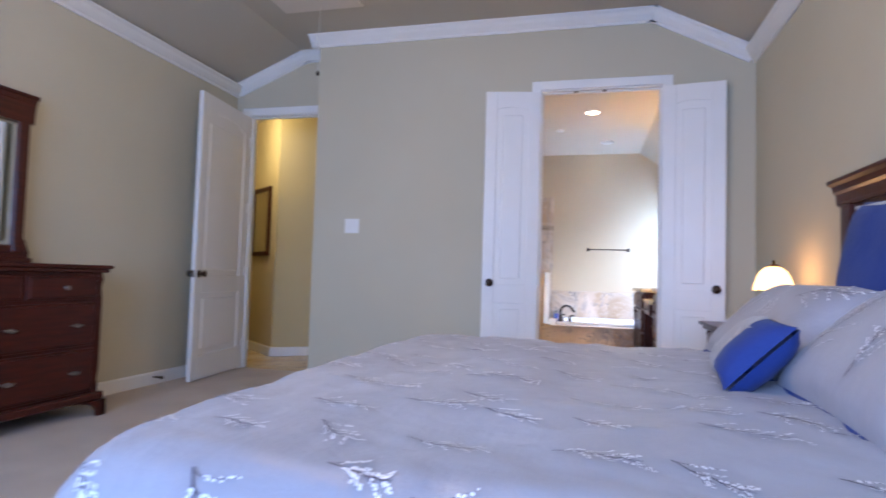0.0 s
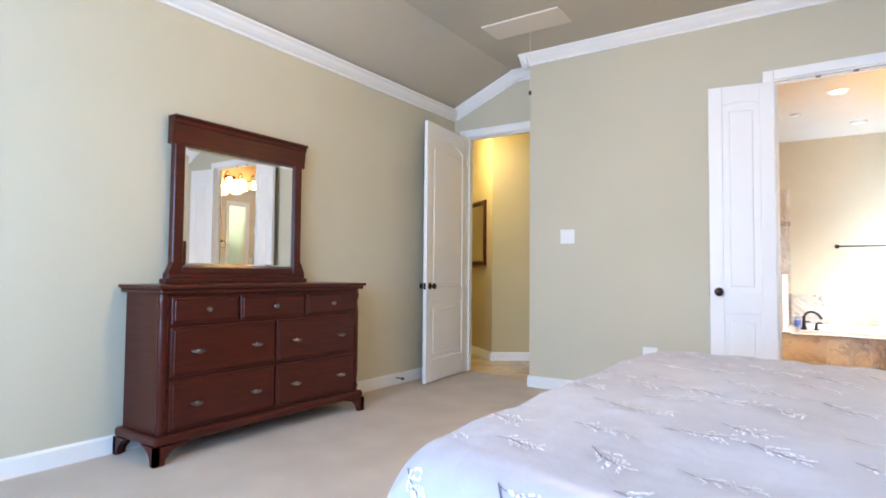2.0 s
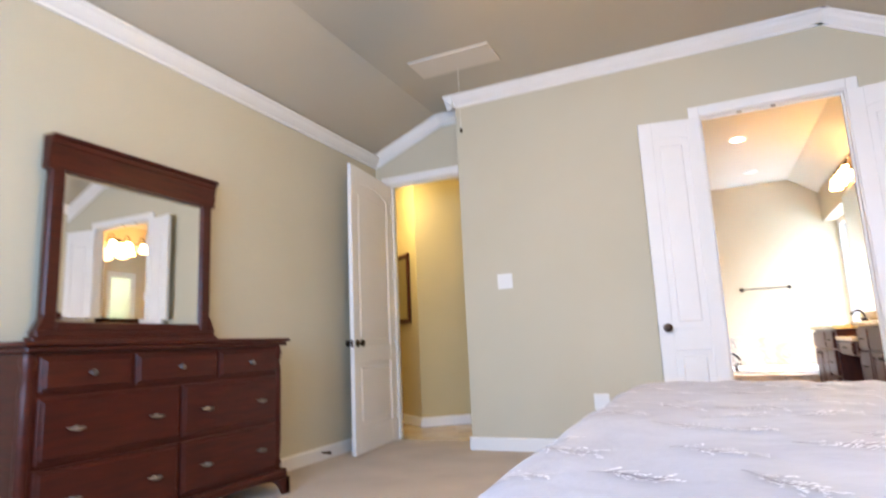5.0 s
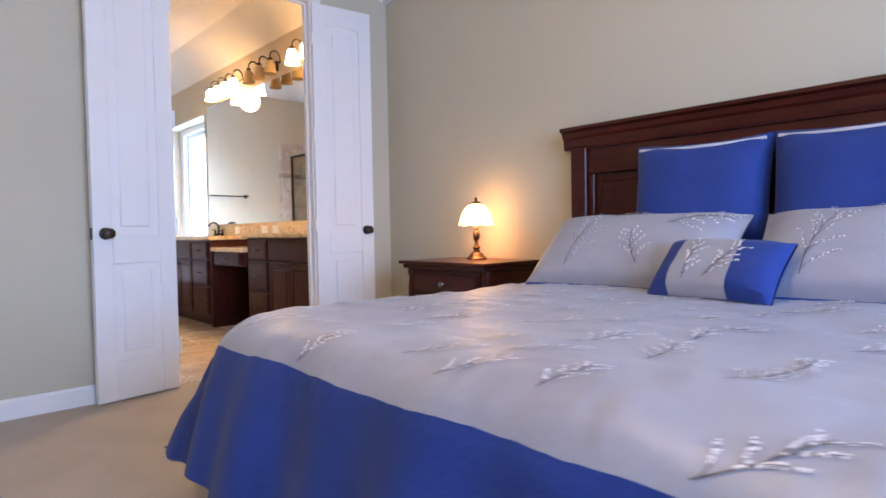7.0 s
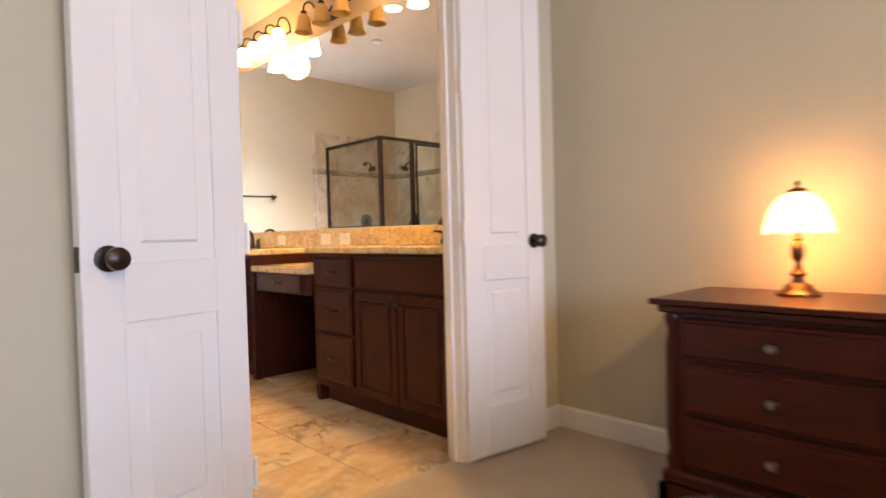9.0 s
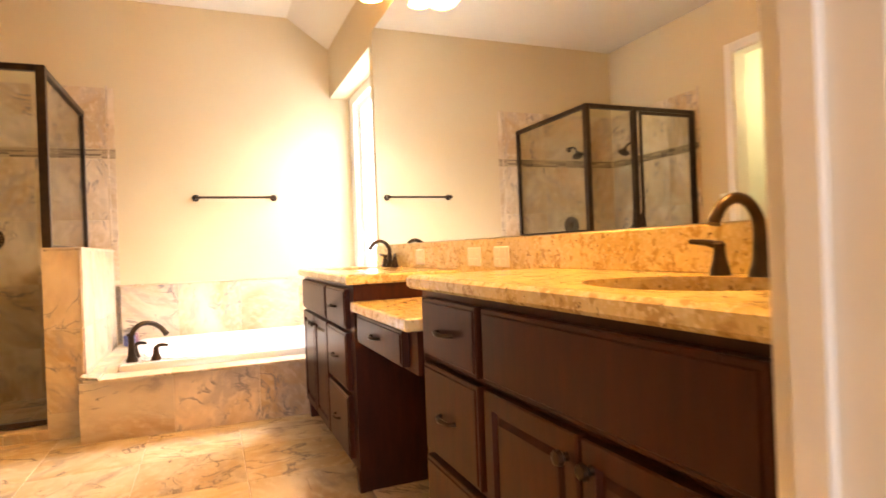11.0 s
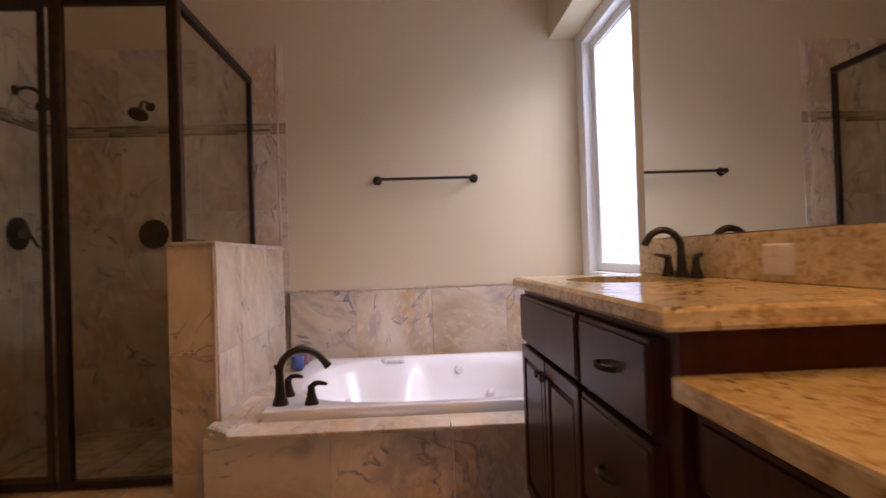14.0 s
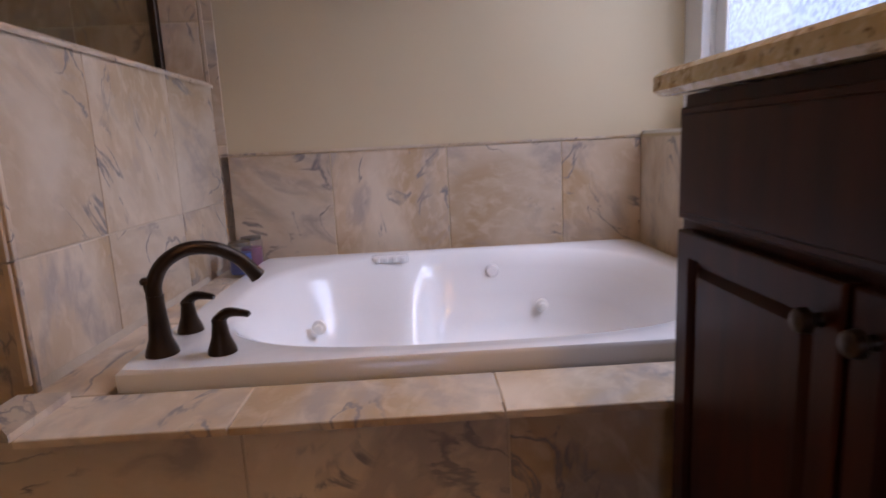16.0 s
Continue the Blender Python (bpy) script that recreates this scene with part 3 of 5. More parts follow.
# closet beyond the bath
CW = material("closet_white_paint", (0.76, 0.77, 0.70), 0.8, second=(0.73, 0.74, 0.67), scale=2)
structure("wall_closet", boxes((-2.75, 7.7, 0, -2.65, 9.0, 2.7), (-2.65, 7.6, 0, BX0 - 0.12, 7.7, 2.7), (-2.65, 9.0, 0, BX0 - 0.12, 9.1, 2.7)), CW, "pale closet walls", "wall")
structure("ceiling_closet", boxes((-2.75, 7.6, 2.7, BX0 - 0.12, 9.1, 2.78)), CW, "pale closet ceiling", "ceiling")
structure("floor_closet", boxes((-2.65, 7.7, -0.1, BX0 - 0.06, 9.0, 0.002)), FTILE, "tiled closet floor", "floor")
cd = thing("door_frame_3", (BX0, (C0 + C1) / 2, 0), "white casing of the narrow closet doorway", "door frame", kind="structure")
h = (C1 - C0) / 2
part("casing", boxes((0, -h - 0.07, 0, 0.018, -h, DH + 0.07), (0, h, 0, 0.018, h + 0.07, DH + 0.07), (0, -h, DH, 0.018, h, DH + 0.07), bevel=0.004), WHITE, cd)
part("jamb", boxes((-0.12, -h, 0, 0, -h + 0.012, DH), (-0.12, h - 0.012, 0, 0, h, DH), (-0.12, -h + 0.012, DH - 0.012, 0, h - 0.012, DH)), WHITE, cd)
sh = thing("closet_shelf", (-2.65, 8.35, 1.66), "white closet shelf with a dark hanging rod", "shelf")
part("board", boxes((0, -0.63, 0.0, 0.32, 0.63, 0.02)), CW, sh)
bm = bmesh.new()
tube(bm, [(0.30, -0.63, -0.03), (0.30, 0.63, -0.03)], 0.018)
part("rod", bm, BRONZE, sh)

# hall
structure("wall_hall", extrude_poly(extrude_poly(bmesh.new(), [(-2.80, 6.67, 0), (-1.60, 7.59, 0), (-1.52, 7.48, 0), (-1.52, 7.80, 0), (-2.80, 6.82, 0)], (0, 0, 2.9)), [(-2.80, 6.67, 0), (-2.80, 6.84, 0), (-4.5, 8.18, 0), (-4.5, 8.02, 0)], (0, 0, 2.9)), YELLOWLIT_PAINT, "angled hall walls, yellow lamplight put into their paint", "wall")
structure("wall_hall_far", boxes((-4.6, YA + 0.12, 0, -4.5, 8.2, 2.9), (-4.5, YA, 0, XL - 0.14, YA + 0.12, 2.9), (XC + 0.12, YA + 0.12, 0, XC + 0.24, 7.6, 2.9)), YELLOWLIT_PAINT, "hall walls out of sight", "wall")
structure("ceiling_hall", boxes((-4.6, YA + 0.12, 2.75, XC + 0.24, 8.2, 2.85)), CEIL, "hall ceiling", "ceiling")
moulding("baseboard_hall", [((-2.80, 6.67, 0.1), (-1.66, 7.544, 0.1), (0.6, -0.78, 0)), ((-4.5, 8.02, 0.1), (-2.80, 6.67, 0.1), (-0.62, -0.78, 0))], BASE, "white hall baseboard")
hm = thing("hall_mirror", (-3.17, 6.958, 1.12), "dark-framed mirror on the yellow-lit hall wall", "mirror", turn=-38.5)
part("frame", boxes((-0.30, -0.03, 0, -0.25, 0, 0.80), (0.25, -0.03, 0, 0.30, 0, 0.80), (-0.25, -0.03, 0, 0.25, 0, 0.05), (-0.25, -0.03, 0.75, 0.25, 0, 0.80), bevel=0.006), WOOD, hm)
part("glass", boxes((-0.25, -0.012, 0.05, 0.25, -0.004, 0.75)), MIRROR, hm)


def plate(name, at, turn, w, h, label, kind):
    p = thing(name, at, label, "switch" if kind != "outlet" else "outlet", turn=turn)
    part("plate", boxes((-w / 2, -0.007, -h / 2, w / 2, 0, h / 2), bevel=0.003), PLASTIC, p)
    n = 2 if w > 0.1 else 1
    for i in range(n):
        x = (i - (n - 1) / 2) * 0.046
        if kind == "outlet":
            for z in (-0.02, 0.02):
                part("socket", boxes((x - 0.016, -0.009, z - 0.014, x + 0.016, -0.006, z + 0.014), bevel=0.002), PLASTIC, p)
        else:
            part("rocker", boxes((x - 0.015, -0.011, -0.03, x + 0.015, -0.006, 0.03), bevel=0.003), PLASTIC, p)
    return p


plate("light_switch", (-1.393, YB, 1.352), 0, 0.13, 0.125, "white double rocker switch plate on the greige wall", "switch")
plate("wall_outlet", (-0.69, YB, 0.375), 0, 0.115, 0.125, "white outlet plate near the baseboard", "outlet")
plate("light_switch", (-2.17, 7.153, 1.27), 37.5, 0.075, 0.115, "white single switch plate in the hall", "switch")
plate("light_switch", (BX0, 8.79, 1.267), 90, 0.075, 0.115, "white single switch plate beside the shower", "switch")

# outside, beyond the windows
structure("ground", boxes((-60, -60, -0.5, 60, 60, -0.3)), ROCK, "lawn outside", "ground")
fc = thing("fence", (5.5, 9.0, -0.3), "weathered wooden fence outside the bath window", "fence")
for i in range(34):
    part("board", boxes((0, -4 + i * 0.24, 0, 0.02, -4 + i * 0.24 + 0.23, 1.75)), FENCE, fc)

# ---- bedroom things ----
# dresser with mirror
dr = thing("dresser", (-2.782, 3.16, 0), "dark cherry seven-drawer dresser with bracket feet", "dresser")
part("carcass", boxes((0.01, -0.755, 0.13, 0.42, 0.755, 0.915), bevel=0.004), WOOD, dr)
bm = boxes((0, -0.80, 0.94, 0.475, 0.80, 0.962), bevel=0.006, seg=2)
box(bm, 0, -0.785, 0.915, 0.46, 0.785, 0.94, 0.006)
part("top", bm, WOODH, dr)
bm = boxes((0, -0.795, 0.10, 0.455, 0.795, 0.15), bevel=0.010)
part("plinth", bm, WOODH, dr)
for s in (-1, 1):
    bm = bmesh.new()
    lathe(bm, [(0.022, 0.15), (0.03, 0.19), (0.02, 0.23), (0.028, 0.30), (0.028, 0.75), (0.02, 0.82), (0.032, 0.87), (0.022, 0.915)], at=(0.405, s * 0.745, 0), seg=12)
    part("corner_post", bm, WOOD, dr, smooth=True)
    for x0, x1, f in ((0.24, 0.465, 1), (0.0, 0.12, 0)):
        bm = bmesh.new()
        pts = [(0, 0), (0.055, 0), (0.062, 0.03), (0.085, 0.06), (0.125, 0.085), (0.20, 0.10), (0, 0.10)]
        extrude_poly(bm, [((0.465 if f else 0.0), s * (0.80 - a), b) for a, b in pts], ((-0.03 if f else 0.03), 0, 0))
        extrude_poly(bm, [((0.465 - a if f else a), s * 0.80, b) for a, b in [(q * 0.8, r) for q, r in pts]], (0, -s * 0.03, 0))
        part("bracket_foot", bm, WOOD, dr)


def cup_pull(parent, x, y, z):
    bm = bmesh.new()
    box(bm, x, y - 0.034, z - 0.004, x + 0.003, y + 0.034, z + 0.004, 0.001)
    lathe(bm, [(0.004, 0), (0.010, 0.004), (0.012, 0.012), (0.004, 0.02)], at=(x, y, z), axis="x", seg=10)
    tube(bm, [(x + 0.014, y - 0.036, z), (x + 0.022, y - 0.02, z - 0.004), (x + 0.026, y, z - 0.006), (x + 0.022, y + 0.02, z - 0.004), (x + 0.014, y + 0.036, z)], [0.004, 0.007, 0.009, 0.007, 0.004], 8)
    tube(bm, [(x, y - 0.03, z), (x + 0.016, y - 0.033, z)], 0.004, 6)
    tube(bm, [(x, y + 0.03, z), (x + 0.016, y + 0.033, z)], 0.004, 6)
    part("pull", bm, PEWTER, parent, "pewter drawer pull", smooth=True)


def round_pull(parent, x, y, z):
    bm = bmesh.new()
    lathe(bm, [(0.010, 0), (0.007, 0.006), (0.006, 0.014), (0.015, 0.020), (0.013, 0.027), (0.004, 0.030)], at=(x, y, z), axis="x", seg=12)
    part("pull", bm, PEWTER, parent, "pewter knob", smooth=True)


def drawer(parent, x, y0, y1, z0, z1, pulls, style):
    d = part("drawer", boxes((x - 0.02, y0, z0, x + 0.012, y1, z1), (x, y0 + 0.014, z0 + 0.014, x + 0.020, y1 - 0.014, z1 - 0.014), bevel=0.005), WOODH, parent)
    for py in pulls:
        style(d, x + 0.020, py, (z0 + z1) / 2)
    return d


for y0, y1 in ((-0.71, -0.29), (-0.275, 0.225), (0.24, 0.71)):
    drawer(dr, 0.425, y0, y1, 0.745, 0.895, [(y0 + y1) / 2], round_pull)
for z0, z1 in ((0.455, 0.725), (0.165, 0.435)):
    for y0, y1 in ((-0.71, -0.015), (0.0, 0.71)):
        drawer(dr, 0.425, y0, y1, z0, z1, [y0 + 0.15, y1 - 0.15], cup_pull)

dr.scale = (0.91, 1.0, 0.98)

mr = thing("dresser_mirror", (-2.73, 3.135, 0.943), "cherry-framed mirror with a wide cornice standing on the dresser", "mirror")
bm = boxes((-0.03, -0.55, 0, 0.035, 0.55, 0.03), (-0.03, -0.53, 0.03, 0.03, 0.53, 0.06), bevel=0.004)
for s in (-1, 1):
    extrude_poly(bm, [(0.03, s * 0.49, 0.06), (0.03, s * 0.53, 0.06), (0.03, s * 0.51, 0.10), (0.03, s * 0.495, 0.14)], (-0.05, 0, 0))
part("base_rail", bm, WOODH, mr)
part("stile", boxes((-0.03, -0.50, 0.06, 0.02, -0.43, 0.91), bevel=0.006), WOOD, mr)
part("stile", boxes((-0.03, 0.43, 0.06, 0.02, 0.50, 0.91), bevel=0.006), WOOD, mr)
part("bottom_rail", boxes((-0.03, -0.43, 0.06, 0.015, 0.43, 0.10), bevel=0.004), WOODH, mr)
bm = bmesh.new()
prism(bm, (0, -0.52, 1.015), (0, 0.52, 1.015), [(-0.03, 0), (0.055, 0), (0.055, 0.014), (0.04, 0.022), (0.036, 0.045), (0.03, 0.05), (0.026, 0.10), (0.02, 0.17), (-0.03, 0.17)], (1, 0, 0))
part("cornice", bm, WOODH, mr)
gl = bmesh.new()
a = [(0.004, -0.43, 0.10), (0.004, 0.43, 0.10), (0.004, 0.43, 0.845), (0.004, -0.43, 0.845)]
b = [(0.008, -0.405, 0.125), (0.008, 0.405, 0.125), (0.008, 0.405, 0.82), (0.008, -0.405, 0.82)]
va, vb = [gl.verts.new(p) for p in a], [gl.verts.new(p) for p in b]
gl.faces.new(vb)
for i in range(4):
    gl.faces.new((va[i], va[(i + 1) % 4], vb[(i + 1) % 4], vb[i]))
vc = [gl.verts.new((-0.01, p[1], p[2])) for p in a]
gl.faces.new(vc[::-1])
for i in range(4):
    gl.faces.new((vc[i], vc[(i + 1) % 4], va[(i + 1) % 4], va[i]))
part("mirror_glass", gl, MIRROR, mr, "bevelled mirror glass")

# bed
BY, BW, BXF, BXH, BZ = 2.70, 1.14, -0.305, 1.66, 0.635
hb = thing("bed", (1.735, 2.77, 0), "cherry king bed with a panelled headboard", "bed")
for s in (-1, 1):
    bm = boxes((-0.035, s * 0.965, 0, 0.04, s * 1.06, 1.31), bevel=0.006)
    part("post", bm, WOOD, hb)
bm = bmesh.new()
prism(bm, (0.0, -1.10, 1.418), (0.0, 1.10, 1.418), [(-0.04, 0), (0.075, 0), (0.075, 0.016), (0.055, 0.026), (0.05, 0.05), (0.038, 0.062), (0.036, 0.10), (0.03, 0.115), (-0.04, 0.115)], (-1, 0, 0))
part("cornice", bm, WOODH, hb)
part("top_rail", boxes((-0.015, -0.965, 1.17, 0.04, 0.965, 1.312), bevel=0.004), WOODH, hb)
for y0, y1 in ((-0.965, -0.93), (-0.335, -0.30), (0.30, 0.335), (0.93, 0.965)):
    part("stile", boxes((-0.012, y0, 0.3, 0.04, y1, 1.17), bevel=0.005), WOOD, hb)
for y0, y1 in ((-0.93, -0.335), (-0.30, 0.30), (0.335, 0.93)):
    bm = boxes((0.012, y0, 0.3, 0.03, y1, 1.17))
    box(bm, 0.0, y0 + 0.04, 0.34, 0.014, y1 - 0.04, 1.13, 0.008)
    part("panel", bm, WOOD, hb)
part("mattress", boxes((-1.96, -1.0, 0.28, -0.04, 1.0, 0.60), bevel=0.05, seg=3), TUBWHITE, hb, "white mattress under the comforter")
part("box_spring", boxes((-1.95, -0.98, 0.05, -0.04, 0.98, 0.275), bevel=0.03), BLUE, hb, "box spring in a royal blue skirt")


def fall(d, r, slope=0.10):
    """Outward and downward run of cloth d past the start of a rounded edge of radius r."""
    if d <= 0:
        return 0.0, 0.0
    a = d / r
    if a < 1.45:
        return r * math.sin(a), r * (1 - math.cos(a))
    return r * math.sin(1.45) + (d - 1.45 * r) * slope, r * (1 - math.cos(1.45)) + (d - 1.45 * r) * 0.965


RX, RY, CR = 0.135, 0.15, 0.20


def quilt(p, q):
    """Point of the comforter at p along the bed from the head and q across, both along the cloth."""
    x_flat, y_flat = BXH - 0.25 - (BXF + RX), BW - RY
    s = 1 if q >= 0 else -1
    slope = 0.10 + 0.14 * max(0.0, min(1.0, (q + 0.85) / 1.2))
    a, b = max(0.0, p - (x_flat - CR)), max(0.0, abs(q) - (y_flat - CR))
    if a > 0 and b > 0:
        n4, nr = (a ** 4 + b ** 4) ** 0.25, (a ** 2.6 + b ** 2.6) ** (1 / 2.6)
        r = min(n4, CR + (0.50 if s > 0 else 0.66))
        o, drop = fall(r - CR, RX, slope)
        r_plan = min(r, CR) + o
        ox, oy, t = r_plan * a / nr, r_plan * b / nr, min(a, b) / max(a, b)
        x, y = BXH - 0.25 - (x_flat - CR) - ox, s * (y_flat - CR + oy)
        if s > 0:
            x -= 0.16 * drop * t
            y += 0.26 * drop * t
        dx, dy = (drop, 0.0) if a > b else (0.0, drop)
    else:
        ox, dx = fall(p - x_flat, RX, slope)
        oy, dy = fall(abs(q) - y_flat, RY)
        drop = max(dx, dy)
        x, y = BXH - 0.25 - min(p, x_flat) - ox, s * (min(abs(q), y_flat) + oy)
    w = min(1.0, drop / 0.25)
    fold = w * (0.016 * math.sin(q * 9.0 + 0.9) + 0.012 * math.sin(q * 21.0)) if dx > dy else w * (0.016 * math.sin(p * 8.0) + 0.012 * math.sin(p * 19.0 + 1))
    if dx > dy:
        x -= fold
    else:
        y += s * fold
    puff = (noise.noise((x * 2.6, y * 2.6, 1.3)) * 0.016 + noise.noise((x * 7, y * 7, 4.1)) * 0.006 + 0.005 * noise.noise((x * 16 + 2 * y, y * 5, 2.0)) + 0.0035 * noise.noise((x * 9, y * 28, 6.0)))
    z = BZ + 0.012 - drop + puff * (1 - 0.5 * w)
    return Vector((x, BY + y, max(z, 0.03)))


def quilt_sheet(p0, p1, q0, q1, np_, nq):
    bm = bmesh.new()
    grid = [[bm.verts.new(quilt(p0 + (p1 - p0) * i, q0 + (q1 - q0) * j)) for j in ticks(nq)] for i in ticks(np_)]
    for i in range(np_ - 1):
        for j in range(nq - 1):
            bm.faces.new((grid[i][j], grid[i + 1][j], grid[i + 1][j + 1], grid[i][j + 1]))
    return bm


PE, QE = BXH - 0.25 - (BXF + RX) + 0.145, BW - RY + 0.16
cf = thing("comforter", (0, 0, 0), "silver satin comforter embroidered with blossom branches, royal blue border", "comforter")
part("top_panel", quilt_sheet(-0.12, PE, -QE - 0.07, QE, 110, 124), SATIN, cf, "silver satin top with puckers", smooth=True)
part("border", quilt_sheet(PE, PE + 0.40, -QE - 0.34, QE + 0.34, 26, 190), BLUE, cf, "royal blue hanging border", smooth=True)
part("border", quilt_sheet(-0.12, PE, QE, QE + 0.34, 90, 18), BLUE, cf, "royal blue hanging border", smooth=True)
part("border", quilt_sheet(-0.12, PE, -QE - 0.34, -QE - 0.07, 90, 16), BLUE, cf, "royal blue hanging border", smooth=True)

rng = random.Random(7)


def stitched(stems, blooms, at, place, size, turn):
    """One embroidered branch: thin dark stems that fork, and rows of pale buds, laid on a surface by place(u, v)."""
    ca, sa = math.cos(turn), math.sin(turn)

    def put(u, v):
        return place(at[0] + (u * ca - v * sa) * size, at[1] + (u * sa + v * ca) * size)

    def strand(pts, w0, w1):
        n = len(pts)
        rows = []
        for i, (u, v) in enumerate(pts):
            a, b = pts[max(i - 1, 0)], pts[min(i + 1, n - 1)]
            d = Vector((b[0] - a[0], b[1] - a[1])).normalized()
            w = (w0 + (w1 - w0) * i / (n - 1)) / size
            rows.append((stems.verts.new(put(u - d.y * w, v + d.x * w)), stems.verts.new(put(u + d.y * w, v - d.x * w))))
        for r, s in zip(rows, rows[1:]):
            stems.faces.new((r[0], r[1], s[1], s[0]))
    main = [(k, 0.10 * math.sin(k * 2.6)) for k in ticks(9)]
    strand(main, 0.0017, 0.0007)
    for b in range(8):
        k = 0.05 + 0.11 * b
        s = 1 if b % 2 else -1
        ln = rng.uniform(0.32, 0.56) * (1 - 0.35 * k)
        a = rng.uniform(0.20, 0.46) * s
        o = (k, 0.10 * math.sin(k * 2.6))
        strand([(o[0] + ln * f * math.cos(a * (0.5 + f)), o[1] + ln * f * math.sin(a * (0.5 + f))) for f in ticks(5)], 0.0011, 0.0006)
        for f in range(9):
            g = 0.34 + 0.085 * f
            u, v = o[0] + ln * g * math.cos(a * (0.5 + g)) + rng.uniform(-0.018, 0.018), o[1] + ln * g * math.sin(a * (0.5 + g)) + rng.choice((-1, 1)) * rng.uniform(0.008, 0.022)
            r = rng.uniform(0.0024, 0.0040) / size
            blooms.faces.new([blooms.verts.new(put(u + r * math.cos(t), v + r * math.sin(t))) for t in [math.pi * j / 3 for j in range(6)]])


stems, blooms = bmesh.new(), bmesh.new()
for i in range(8):
    for j in range(10):
        p, q = 0.16 + i * 0.205 + rng.uniform(-0.05, 0.05) + (0.10 if j % 2 else 0), -1.02 + j * 0.215 + rng.uniform(-0.05, 0.05)
        stitched(stems, blooms, (p, q), lambda u, v: quilt(min(u, PE - 0.01), max(-QE, min(QE, v))) + Vector((-0.0012 if u > 1.7 else 0, 0, 0.0035)), rng.uniform(0.11, 0.175), 3.45 + rng.uniform(-0.5, 0.5))
part("branch_embroidery", stems, THREAD, cf, "dark embroidered branches")["kind"] = "stuff"
part("blossom_embroidery", blooms, BLOSSOM, cf, "pale embroidered blossoms")["kind"] = "stuff"


def cushion(bm, w, h, d, n=22, flange=0.0, seed=0.0, a=0.0, b=1.0):
    """A stuffed pillow in the local xz plane; only the strip from a to b of its width."""
    for s in (-1, 1):
        grid = []
        for i in range(n):
            u = a + (b - a) * i / (n - 1)
            row = []
            for j in range(n):
                v = j / (n - 1)
                k = max(0.0, (1 - (2 * u - 1) ** 4) * (1 - (2 * v - 1) ** 4)) ** 0.55
                pinch = 1 - 0.05 * math.sin(math.pi * v) * abs(2 * u - 1) ** 3
                pinch_z = 1 - 0.06 * math.sin(math.pi * u) * abs(2 * v - 1) ** 3
                x, z = (u - 0.5) * w * pinch, h / 2 + (v - 0.5) * h * pinch_z
                y = s * (d / 2 * k + 0.004 + 0.010 * k * noise.noise((x * 6 + seed, z * 6, s)) + 0.0035 * k * noise.noise((x * 11 + seed, z * 24, s + 5)))
                row.append(bm.verts.new((x, y, z)))
            grid.append(row)
        for i in range(n - 1):
            for j in range(n - 1):
                bm.faces.new((grid[i][j], grid[i + 1][j], grid[i + 1][j + 1], grid[i][j + 1]))
    bmesh.ops.remove_doubles(bm, verts=bm.verts, dist=0.0005)
    return bm


def lean(ob, at, tilt, turn=0.0):
    ob.matrix_basis = Matrix.Translation([U * v for v in at]) @ pose(0, 0, 0, 0, 0, -90 + turn) @ pose(0, 0, 0, tilt, 0, 0)


for y, sd, tn in ((3.10, 1.0, 4), (2.53, 2.0, -2)):
    eu = tagged(new("euro_pillow"), "square royal blue pillow with silver piping against the headboard", "pillow", "royal blue square pillows")
    lean(eu, (1.55, y, 0.66), -9, tn)
    part("cushion_body", cushion(bmesh.new(), 0.58, 0.61, 0.20, seed=sd), BLUE, eu, smooth=True)
    bm = bmesh.new()
    for s in (-1, 1):
        tube(bm, [((k - 0.5) * 0.53, s * (0.004 + 0.030 + 0.030 * math.sin(math.pi * k)), 0.562 + 0.018 * (2 * k - 1) ** 2) for k in ticks(13)], 0.008, 6)
    part("piping", bm, PIPING, eu)

for y, sd, tn in ((3.25, 3.0, 2), (2.37, 5.0, -3)):
    sm = tagged(new("pillow_sham"), "silver satin pillow sham with embroidered branch and blue edge", "pillow", "silver satin shams")
    lean(sm, (1.13, y, 0.635), -48, tn)
    part("cushion_body", cushion(bmesh.new(), 0.86, 0.43, 0.17, seed=sd), SATIN, sm, smooth=True)
    bm = bmesh.new()
    box(bm, -0.42, -0.012, -0.016, 0.42, 0.012, 0.038, 0.008)
    part("flange", bm, BLUE, sm, "royal blue flange edge")
    st_, bl_ = bmesh.new(), bmesh.new()

    def face(u, v, sd=sd):
        a, b = u / 0.86 + 0.5, v / 0.43
        k = max(0.0, (1 - (2 * a - 1) ** 4) * (1 - (2 * b - 1) ** 4)) ** 0.55
        return Vector((u, -(0.085 * k + 0.0075 + 0.010 * k * noise.noise((u * 6 + sd, v * 6, -1))), v))
    for at, sz, tr in (((-0.22, 0.06), 0.32, 1.3), ((-0.10, 0.36), 0.14, 0.3), ((0.16, 0.30), 0.24, 0.2), ((0.10, 0.08), 0.2, 1.9)):
        stitched(st_, bl_, at, face, sz, tr)
    part("branch_embroidery", st_, THREAD, sm)["kind"] = "stuff"
    part("blossom_embroidery", bl_, BLOSSOM, sm)["kind"] = "stuff"

